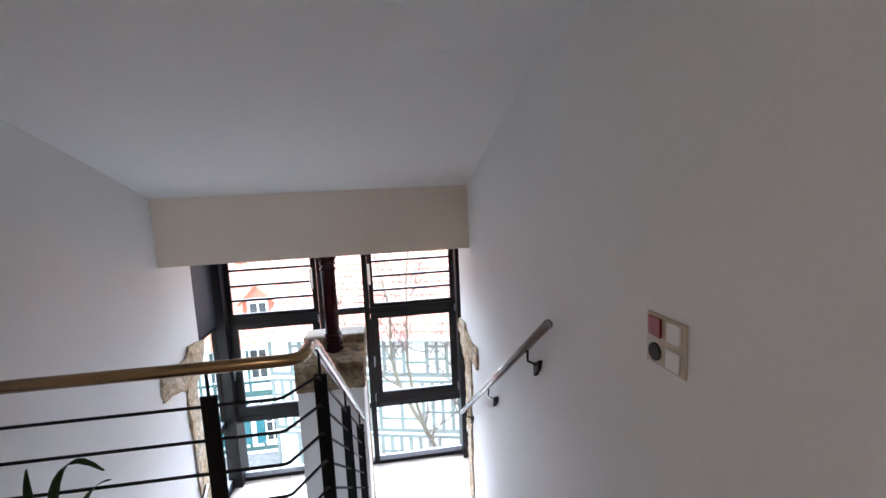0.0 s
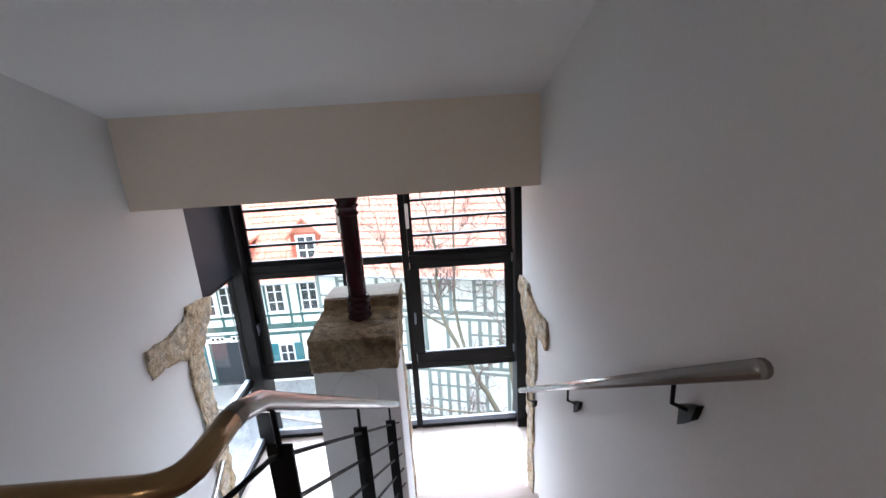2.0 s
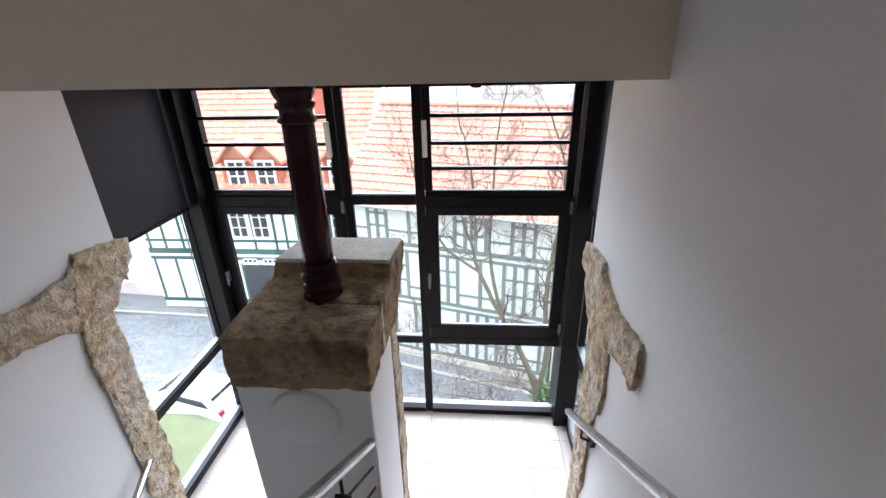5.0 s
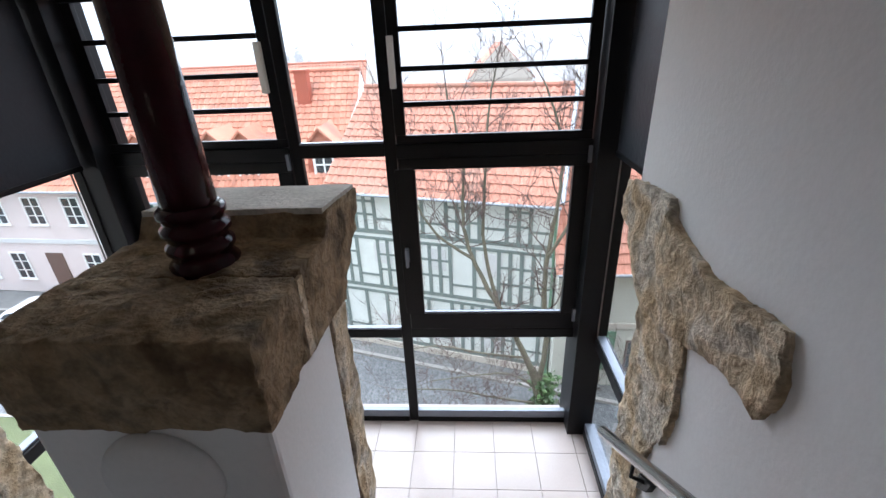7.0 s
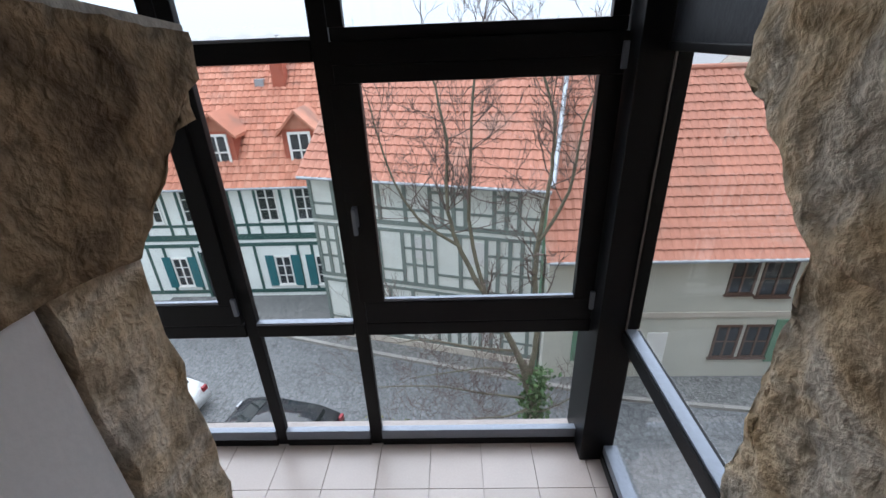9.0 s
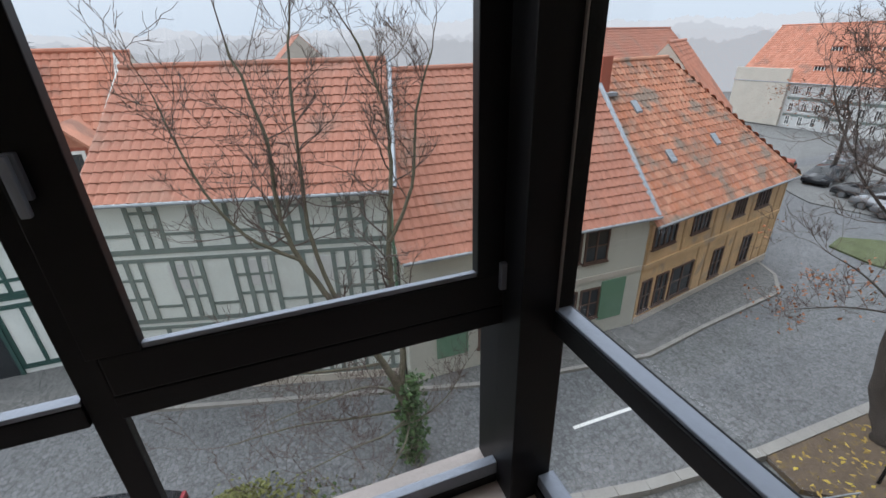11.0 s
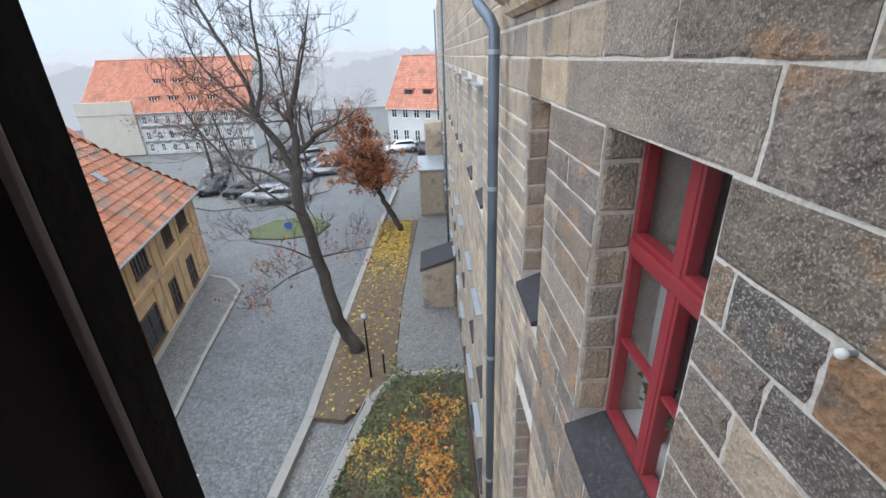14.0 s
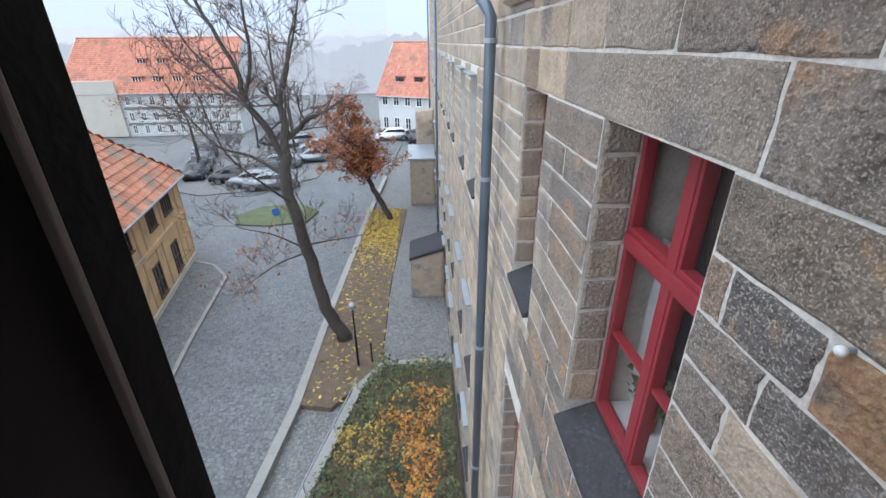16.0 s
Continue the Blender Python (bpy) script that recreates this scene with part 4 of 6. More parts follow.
# ochre corner house
for x, wd in ((0.35, 1.5), (3.0, 1.3), (6.3, 0.95), (8.3, 1.2)):
    house_window(hE, mE, x, x + wd, -6.0, -4.85, BROWN_WOOD, 4, 1, fw=0.06)
for x, wd in ((-0.05, 0.75), (1.1, 0.75), (2.2, 1.5), (5.4, 0.75), (8.0, 0.75)):
    house_window(hE, mE, max(0.15, x), x + wd + 0.1, -8.9, -7.4, BROWN_WOOD, 2, 2, fw=0.06)
OCHRE_TIMBER = material("ochre stained timber", (0.42, 0.27, 0.13), 0.8, vary=0.3, scale=3, fine=25, bump=0.3)
for k in range(15):
    x = 0.03 + k * 0.785
    if not any(a - 0.1 < x < a + wd + 0.02 for a, wd in ((0.35, 1.5), (3.0, 1.3), (6.3, 0.95), (8.3, 1.2))):
        timber(hE, mE, x, x + 0.12, -6.6, -4.5, OCHRE_TIMBER, "post", 0.02)
    if not any(a - 0.15 < x < a + wd + 0.15 for a, wd in ((-0.05, 0.75), (1.1, 0.75), (2.2, 1.5), (5.4, 0.75), (8.0, 0.75))):
        timber(hE, mE, x, x + 0.1, -9.1, -6.8, OCHRE_TIMBER, "post", 0.02)
timber(hE, mE, 0.0, 11.05, -4.66, -4.5, OCHRE_TIMBER, "wall_plate", 0.03)
timber(hE, mE, 0, 11.05, -6.8, -6.6, RENDER_OCHRE, "string_course", 0.07)
part("plinth", box(0, 11.07, -0.06, 0.0, G - 0.1, -9.15, m=mE), RENDER_BEIGE, hE, "grey plinth")
chim = part("chimney", box(0.75, 1.35, 3.8, 4.35, -1.2, 1.0, 0.02, m=mE), DORMER_RED, hE, "brick chimney")
part("flashing", box(0.7, 1.6, 3.55, 4.5, -0.55, -0.4, m=mE), ZINC, chim)
for x, y in ((2.3, 3.2), (2.6, 1.4), (6.2, 1.6)):
    z = -4.45 + 5.1 * y / 5.0
    part("skylight", slab([(y - 0.2, z - 0.1), (y + 0.2, z + 0.31), (y + 0.2, z + 0.4), (y - 0.2, z + 0.0)], x, x + 0.38), ZINC, hE, "small metal roof light")
for ob in hE.children:
    if ob.name.startswith("skylight"):
        ob.data.transform(mE)

# pale house with climbers
for k in range(9):
    x = 8.0 + k * 2.4
    house_window(hA, mA, x, x + 1.1, -5.3, -3.7, WHITE_WOOD)
    if k % 3 != 1:
        house_window(hA, mA, x, x + 1.1, -8.7, -7.0, WHITE_WOOD)
    else:
        part("door", box(x, x + 1.1, -0.05, 0.02, -9.4, -7.0, m=mA), BROWN_WOOD, hA, "dark wooden door")
timber(hA, mA, 0, 30.7, -6.4, -6.15, RENDER_WHITE, "string_course", 0.06)

# row across the square
LF = 21.5
for z in (-6.2, -8.2):
    timber(hF, mF, 7.2, LF, z, z + 0.35, TIMBER_GREY)
for z in (-5.6, -7.6, -9.2):
    for k in range(9):
        house_window(hF, mF, 7.6 + k * 1.5, 8.2 + k * 1.5, z, z + 1.1, WHITE_WOOD, 2, 2)
part("front", box(0, 7.0, -0.4, 0.0, G, -2.6, m=mF), RENDER_BEIGE, hF, "beige rendered gable front")
for x in (8.5, 11.0, 13.5, 16.0):
    for y, z in ((1.2, -3.0), (3.6, -0.9)):
        bx = part("dormer", box(x, x + 1.3, y, y + 1.6, z, z + 0.75, m=mF), DORMER_RED, hF, "shed dormer")
        part("pane", box(x + 0.1, x + 1.2, y - 0.03, y, z + 0.1, z + 0.65, m=mF), DARK_PANE_AND_SHADE, bx)
        for k in range(4):
            part("glazing_bar", box(x + 0.08 + k * 0.36, x + 0.16 + k * 0.36, y - 0.06, y - 0.03, z + 0.08, z + 0.67, m=mF), WHITE_WOOD, bx)
        part("roof", slab([(x - 0.1, z + 0.76), (x + 1.4, z + 0.76), (x + 1.4, z + 0.86), (x - 0.1, z + 0.86)], y - 0.2, y + 1.8, axis="y"), ROOF, bx).data.transform(mF)
for z in (-5.6, -8.4):
    for k in range(5):
        house_window(hG, mG, 0.6 + k * 1.6, 1.4 + k * 1.6, z, z + 1.4, WHITE_WOOD, 2, 2)
for x in (2.0, 4.6):
    bx = part("dormer", box(x, x + 1.4, 1.0, 2.8, -3.3, -2.2, m=mG), DORMER_RED, hG, "roof dormer")
    part("pane", box(x + 0.15, x + 1.25, 0.96, 1.0, -3.2, -2.3, m=mG), DARK_PANE_AND_SHADE, bx)

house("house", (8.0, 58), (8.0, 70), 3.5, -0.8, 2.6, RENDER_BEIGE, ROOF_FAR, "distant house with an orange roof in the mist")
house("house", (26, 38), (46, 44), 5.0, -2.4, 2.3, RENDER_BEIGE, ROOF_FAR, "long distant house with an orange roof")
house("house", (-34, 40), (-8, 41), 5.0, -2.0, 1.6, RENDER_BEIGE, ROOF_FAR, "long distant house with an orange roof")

# ---- pavements, kerbs, strip and path ----
def kerb(points, width=0.16, high=0.12, label="grey granite kerb"):
    bm = bmesh.new()
    for a, b in zip(points, points[1:]):
        d = Vector((b[0] - a[0], b[1] - a[1], 0))
        n = max(1, int(d.length / 0.9))
        ang = math.atan2(d.y, d.x)
        for i in range(n):
            c = Vector((a[0], a[1], 0)) + d * ((i + 0.5) / n)
            m = Matrix.Translation((c.x, c.y, 0)) @ Matrix.Rotation(ang, 4, "Z")
            box(-d.length / n / 2 + 0.008, d.length / n / 2 - 0.008, -width / 2, width / 2, G - 0.3, G + high, bm=bm, m=m)
    ob = structure(part("kerb", bm, KERB), label, "kerb")
    return ob


PAVE_FAR = [(-14, 22.8), (-4.3, 19.75), (6.4, 16.65), (12.6, 15.75), (16, 16.3), (21.6, 17.0), (23.0, 18.2), (24.0, 20.5), (26.5, 24), (24.3, 24), (23, 20), (13.3, 17.6), (3.6, 17.8), (3.6, 18.4), (-4.9, 20.8), (-5, 24.0), (-14, 24.3)]
structure(part("pavement", slab(PAVE_FAR, G - 0.3, G + 0.1, axis="z"), PAVE), "grey stone-slab pavement before the houses", "pavement")
kerb([(-40, 24.2), (-14, 22.8), (-4.3, 19.75), (6.4, 16.65), (12.6, 15.75), (16, 16.3), (21.6, 17.0), (23.0, 18.2), (24.0, 20.5), (26.5, 24)])
kerb([(-3, 14.55), (3, 12.55), (8.5, 11.5), (12.4, 11.1), (17.7, 11.0), (31.2, 10.5), (40, 10.0)], 0.3, 0.1, "pale kerb of the planted strip")
STRIP = [(12.4, 10.95), (17.7, 10.85), (31.0, 10.35), (31.4, 7.85), (20.4, 8.4), (14.3, 8.4), (13.0, 9.3), (12.2, 9.9)]
structure(part("planted_strip", slab(STRIP, G - 0.3, G + 0.06, 0.03, 0, axis="z"), EARTH), "brown earth strip strewn with fallen leaves", "ground")
structure(part("path", slab([(14.3, 5.75), (52, 5.75), (52, 7.6), (31.4, 7.8), (20.4, 8.35), (14.3, 8.35)], G - 0.3, G + 0.12, axis="z"), PAVE), "cobbled footpath along the stone facade", "pavement")
structure(part("lawn", slab([(-60, 8), (-3.5, 8), (-3.3, 13.6), (-5.0, 13.95), (-6.9, 14.5), (-9.7, 15.3), (-60, 15.4)], G - 0.3, G + 0.68, axis="z"), GRASS), "short green lawn", "ground")
kerb([(-60, 15.48), (-9.7, 15.38), (-6.9, 14.58), (-5.0, 14.03), (-3.2, 13.68)], 0.14, 0.7, "pale stone edging of the raised lawn")
structure(part("plaza_island", slab([(36.5, 26.5), (35.5, 24.5), (37, 19), (40, 16.2), (48, 15.6), (54, 17), (54, 30), (46, 31), (39, 30)], G - 0.2, G + 0.08, axis="z"), PAVE), "paved island of the car park", "pavement")
structure(part("green_island", slab([(29.0, 19.3), (28.6, 17), (29.2, 14.6), (31.2, 14.2), (33.0, 16), (32.4, 18.6), (30.8, 19.8)], G - 0.2, G + 0.1, axis="z"), GRASS), "small grassy traffic island", "ground")
for a, b in (((7.86, 13.95), (10.43, 13.92)), ((-14, 18.2), (-11, 17.6))):
    d = Vector((b[0] - a[0], b[1] - a[1], 0))
    m = Matrix.Translation((a[0], a[1], G)) @ Matrix.Rotation(math.atan2(d.y, d.x), 4, "Z")
    structure(part("road_marking", box(0, d.length, -0.06, 0.06, 0.002, 0.006, m=m), WHITE_PAINT), "white road marking line", "marking")

# retaining wall and bed
rw = structure(part("retaining_wall", slab([(4.0, 10.9), (9.1, 10.15), (13.0, 9.2), (14.3, 8.35), (14.3, 5.76), (14.05, 5.76), (14.05, 8.2), (12.85, 8.95), (9.0, 9.85), (4.0, 10.6)], G - 0.3, G + 0.22, 0.015, 2, axis="z"), KERB), "low weathered stone retaining wall", "wall")
structure(part("bed_soil", slab([(1.6, 5.76), (14.04, 5.76), (14.04, 8.2), (12.85, 8.95), (9.0, 9.85), (4.0, 10.6), (1.6, 10.6)], G - 0.3, G - 0.02, axis="z"), EARTH), "dark soil of the planted bed", "ground")


def leaves(name, points, size, mat, label, category, parent=None, flat=0.6, kind="stuff"):
    verts, faces = [], []
    for p in points:
        s = size * random.uniform(0.6, 1.3)
        a = Vector((random.gauss(0, 1), random.gauss(0, 1), random.gauss(0, flat))).normalized() * s
        b = a.cross(Vector((random.gauss(0, 1), random.gauss(0, 1), random.gauss(0, 1) + 1.0))).normalized() * s * 0.6
        o, c = len(verts), Vector(p)
        up = a.cross(b).normalized() * s * 0.2
        verts += [c - a, c + b + up, c + a, c - b + up]
        faces += [(o, o + 1, o + 2), (o, o + 2, o + 3)]
    ob = fabric(name, verts, faces, mat, parent)
    return tagged(ob, label, category, "", kind) if kind else tagged(ob, label)


YELLOW_GREEN = material("yellow-green leaves", (0.16, 0.17, 0.05), 0.8, vary=0.35, scale=4, fine=20)
random.seed(11)


def inside_bed(x, y):
    edge = 10.6 - (x - 4.0) * 0.15 if x < 9 else 9.85 - (x - 9.0) * 0.235
    return 5.9 < y < edge - 0.15


green, orange, yellow = [], [], []
while len(green) < 13000:
    x, y = random.uniform(2.0, 13.95), random.uniform(5.8, 10.35)
    if not inside_bed(x, y):
        continue
    clump = noise.noise(Vector((x * 1.4, y * 1.4, 3.0)))
    hgt = 0.5 + 0.9 * clump
    z = G + max(0.03, random.uniform(0.35, 1.0) * (hgt + 0.35))
    heat = 0.6 * noise.noise(Vector((x * 0.8, y * 0.8, 9.0))) + 0.6 * noise.noise(Vector((x * 2.4, y * 2.4, 1.0))) - abs(y - 6.95) * 0.75 + 0.42 - max(0, x - 12.0)
    if heat > 0.05 and random.random() < 0.8:
        (orange if random.random() < 0.82 else yellow).append((x, y, z + 0.04))
    elif (clump > 0.35 and random.random() < 0.2) or (math.hypot(x - 10.1, y - 8.7) < 0.75 + 0.4 * clump and random.random() < 0.6):
        yellow.append((x, y, z + 0.05))
    else:
        green.append((x, y, z))
leaves("shrub_foliage", green, 0.06, GREEN_LEAF, "low green shrubs of the planted bed", "shrub")
leaves("autumn_foliage", orange, 0.065, ORANGE_LEAF, "orange autumn leaves of the bed shrubs", "shrub")
leaves("yellow_foliage", yellow, 0.06, YELLOW_LEAF, "yellow autumn leaves of the bed shrubs", "shrub")
bank = []
for _ in range(1500):
    a, r = random.uniform(0, 6.28), abs(random.gauss(0, 0.55))
    bank.append((-1.9 + 1.5 * r * math.cos(a), 14.7 + r * math.sin(a), G + 0.05 + random.uniform(0, 1.0) * max(0.1, 1.1 - r)))
leaves("roadside_shrub", bank, 0.075, YELLOW_GREEN, "loose yellow-green shrub beside the road", "shrub")
fallen = []
for _ in range(4600):
    x = random.uniform(12.4, 31) if random.random() < 0.12 else min(31.2, max(20.5, random.gauss(28.3, 2.5)))
    y = random.uniform(8.3, 10.7)
    fallen.append((x, y, G + 0.075))
leaves("fallen_leaves", fallen, 0.09, YELLOW_LEAF, "yellow fallen leaves on the planted strip", "leaves", flat=0.05)


# ---- trees ----
def tree(name, base, lean, height, fork, spread, seed, bark, twig_mat, label, radius=0.22, limbs=5, depth=5, droop=0.0, twigs=3, leaf=None, leaf_n=0, leaf_size=0.1, low=0, thin=0.008, rise=0.25, reach=0.42):
    rnd = random.Random(seed)
    th = thing(name, base, label, "tree")
    base = Vector(base)
    lean = Vector(lean)
    tips = []
    vt, ft, vw, fw_ = [], [], [], []

    def limb(points, radii, sides, V, F):
        side = None
        first = len(V)
        for i, p in enumerate(points):
            d = (points[min(i + 1, len(points) - 1)] - points[max(i - 1, 0)]).normalized()
            side = d.cross(Vector((0.3, 0.9, 0.2))).normalized() if side is None else (side - d * side.dot(d)).normalized()
            up = d.cross(side)
            for k in range(sides):
                an = 2 * math.pi * k / sides
                V.append(points[i] + (side * math.cos(an) + up * math.sin(an)) * radii[i])
        for i in range(len(points) - 1):
            for k in range(sides):
                a, b = first + i * sides + k, first + i * sides + (k + 1) % sides
                F.append((a, b, b + sides, a + sides))

    def grow(p, d, length, r, level):
        pts, rs = [p.copy()], [r]
        n = 4 if level < 3 else 3
        for i in range(n):
            d = (d + Vector((rnd.gauss(0, 0.14), rnd.gauss(0, 0.14), rnd.gauss(0.04 - droop * level, 0.1)))).normalized()
            p = p + d * (length / n)
            pts.append(p.copy())
            rs.append(r * (1 - 0.5 * (i + 1) / n))
        big = level <= 1
        limb(pts, rs, 7 if level < 2 else (5 if level < 3 else 3), vt if big else vw, ft if big else fw_)
        if level >= depth:
            tips.append(p)
            return
        for j in range(twigs if level > 0 else limbs):
            at = rnd.uniform(0.35, 1.0) if j else 1.0
            k = min(n - 1, int(at * n))
            q = pts[k].lerp(pts[k + 1], at * n - k) if k < n and at < 1 else pts[-1]
            away = Vector((rnd.gauss(0, 1), rnd.gauss(0, 1), rnd.gauss(rise - droop, 0.5))).normalized()
            nd = (d * (1.0 if j == 0 else 0.55) + away * spread).normalized()
            grow(q, nd, length * rnd.uniform(0.55, 0.82), max(thin, rs[min(k + 1, n)] * (0.85 if j == 0 else 0.62)), level + 1)

    top = base + lean * fork
    pts, rs = [], []
    for i in range(8):
        f = i / 7
        pts.append(base.lerp(top, f) + Vector((rnd.gauss(0, 0.05), rnd.gauss(0, 0.05), 0)) * (0 if i in (0, 7) else 1))
        rs.append(radius * (1.45 if i == 0 else 1.0) * (1 - 0.38 * f))
    limb(pts, rs, 12, vt, ft)
    grow(top, lean.normalized(), (height - fork) * reach, rs[-1], 0)
    for k in range(low):
        f = rnd.uniform(0.55, 0.95)
        an = rnd.uniform(0, 2 * math.pi)
        grow(base.lerp(top, f), Vector((math.cos(an), math.sin(an), 0.05)).normalized(), (height - fork) * 0.3, radius * 0.22, 2)
    fabric("trunk", vt, ft, bark, th, True)
    fabric("crown", vw, fw_, twig_mat, th)
    if leaf:
        pts = []
        for _ in range(leaf_n):
            c = rnd.choice(tips)
            pts.append(c + Vector((rnd.gauss(0, 0.3), rnd.gauss(0, 0.3), rnd.gauss(-0.1, 0.25))))
        leaves("leaves", pts, leaf_size, leaf, "dry rust-brown leaves", "", th, 0.6, "")
    return th


def bough_tree(base, label, bark, twig_mat, boughs, seed, twig_len=1.3, per_m=2.2, depth=3, thin=0.008, lift=0.25, leaf=None, leaf_n=0, leaf_size=0.08, leaf_low=99.0):
    """A bare tree whose main boughs are given as (points, thick end, thin end); twigs fork off them by chance."""
    rnd = random.Random(seed)
    th = thing("tree", base, label, "tree")
    wood, fine = [[], []], [[], []]
    tips = []

    def stick(points, r0, r1, sides, to):
        V, F = to
        first, side, last = len(V), None, len(points) - 1
        for i, p in enumerate(points):
            d = (points[min(i + 1, last)] - points[max(i - 1, 0)]).normalized()
            side = d.cross(Vector((0.31, 0.9, 0.2))).normalized() if side is None else (side - d * side.dot(d)).normalized()
            up = d.cross(side)
            r = r0 + (r1 - r0) * i / last
            for k in range(sides):
                an = 2 * math.pi * k / sides
                V.append(p + (side * math.cos(an) + up * math.sin(an)) * r)
        for i in range(last):
            for k in range(sides):
                a, b = first + i * sides + k, first + i * sides + (k + 1) % sides
                F.append((a, b, b + sides, a + sides))

    def shoot(p, d, length, r, level):
        pts = [p.copy()]
        for i in range(4):
            d = (d + Vector((rnd.gauss(0, 0.2), rnd.gauss(0, 0.2), rnd.gauss(0.06, 0.16)))).normalized()
            p = p + d * length / 4
            pts.append(p.copy())
        stick(pts, r, max(thin * 0.6, r * 0.45), 4 if level == 0 else 3, fine)
        if level + 1 >= depth:
            tips.append(p)
            return
        for k in range(rnd.choice((2, 3, 3, 4))):
            q = pts[rnd.randint(1, 4)]
            away = Vector((rnd.gauss(0, 1), rnd.gauss(0, 1), rnd.gauss(lift, 0.7))).normalized()
            shoot(q, (d * 0.8 + away * 0.75).normalized(), length * rnd.uniform(0.5, 0.75), max(thin, r * 0.55), level + 1)

    for points, r0, r1 in boughs:
        ctrl = [Vector(p) for p in points]
        line = []
        for i in range(len(ctrl) - 1):
            a, b = ctrl[max(0, i - 1)], ctrl[i]
            c, e = ctrl[i + 1], ctrl[min(len(ctrl) - 1, i + 2)]
            for k in range(5):
                u = k / 5
                q = 0.5 * (2 * b + (c - a) * u + (2 * a - 5 * b + 4 * c - e) * u * u + (3 * b - a - 3 * c + e) * u ** 3)
                line.append(q + Vector((rnd.gauss(0, 0.14), rnd.gauss(0, 0.14), 0)) * min(r0, 0.3) * (0 if i + k == 0 else 1))
        line.append(ctrl[-1])
        stick(line, r0, r1, 12 if r0 > 0.15 else 7, wood)
        if r1 > 0.12:
            continue
        length = sum((b - a).length for a, b in zip(line, line[1:]))
        for _ in range(max(2, int(length * per_m))):
            k = rnd.randint(int(len(line) * 0.25), len(line) - 2)
            d = (line[k + 1] - line[k]).normalized()
            away = Vector((rnd.gauss(0, 1), rnd.gauss(0, 1), rnd.gauss(lift, 0.7))).normalized()
            r = r0 + (r1 - r0) * k / len(line)
            shoot(line[k], (d * 0.6 + away).normalized(), twig_len * rnd.uniform(0.6, 1.2), max(thin * 1.4, r * 0.4), 0)
        shoot(line[-1], (line[-1] - line[-2]).normalized(), twig_len, max(thin * 1.4, r1 * 0.8), 0)
    fabric("trunk", wood[0], wood[1], bark, th, True)
    fabric("crown", fine[0], fine[1], twig_mat, th)
    if leaf:
        low = [t for t in tips if t.z < leaf_low]
        leaves("leaves", [rnd.choice(low) + Vector((rnd.gauss(0, 0.12), rnd.gauss(0, 0.12), rnd.gauss(-0.05, 0.1))) for _ in range(leaf_n)], leaf_size, leaf, "last rust-brown leaves", "", th, 0.6, "")
    return th


bough_tree((16.0, 10.0, G), "tall bare dark-barked tree in the leafy strip", BARK, TWIG, [
    ([(16.0, 9.95, G - 0.1), (16.0, 10.1, -9.1), (16.0, 10.59, -7.92), (16.0, 10.98, -5.42), (16.0, 11.33, -2.92), (16.0, 11.22, -1.6)], 0.30, 0.165),
    ([(16.0, 11.3, -2.0), (15.9, 11.68, -0.9), (15.7, 12.1, -0.02), (15.6, 12.12, 0.87), (15.4, 12.69, 2.25), (15.2, 13.2, 3.8)], 0.14, 0.03),
    ([(16.0, 11.25, -1.75), (16.1, 11.12, -0.9), (16.2, 11.16, -0.14), (16.3, 10.81, 0.95)], 0.15, 0.085),
    ([(16.3, 10.85, 0.8), (16.4, 10.5, 1.8), (16.6, 10.2, 3.0)], 0.05, 0.018),
    ([(16.05, 11.2, -1.4), (16.2, 10.75, -1.08), (16.1, 10.4, -0.75), (16.2, 10.07, -0.63)], 0.10, 0.075),
    ([(16.0, 11.35, -2.6), (16.2, 12.4, -1.95), (16.3, 13.5, -1.6), (16.4, 14.3, -0.6), (16.4, 14.75, 0.4)], 0.065, 0.018),
    ([(15.7, 12.1, -0.1), (15.4, 11.6, 1.2), (15.2, 11.5, 2.6), (15.0, 11.2, 4.0)], 0.07, 0.02),
    ([(15.8, 11.95, -0.4), (16.3, 13.0, 0.6), (16.5, 13.9, 1.6), (16.6, 14.2, 2.6)], 0.055, 0.015),
    ([(16.1, 11.15, -0.5), (17.0, 11.5, 0.7), (17.6, 11.6, 2.2)], 0.06, 0.018),
    ([(16.0, 11.2, -3.6), (15.0, 11.7, -2.6), (14.3, 12.4, -1.4), (14.0, 12.7, 0.2)], 0.05, 0.015),
    ([(16.0, 10.98, -5.4), (15.9, 12.0, -4.75), (15.8, 13.1, -4.4)], 0.04, 0.012),
    ([(16.0, 11.0, -5.5), (16.1, 12.2, -6.0), (16.2, 13.5, -6.9)], 0.035, 0.01),
    ([(16.0, 11.0, -5.2), (15.9, 10.1, -5.0), (15.8, 9.0, -4.8)], 0.04, 0.012),
    ([(16.0, 11.0, -4.6), (17.2, 11.2, -4.2), (18.1, 12.0, -3.4)], 0.04, 0.012)],
    12, 1.2, 2.8, 4, 0.007, 0.3, RUST_LEAF, 260, 0.07, -4.2)
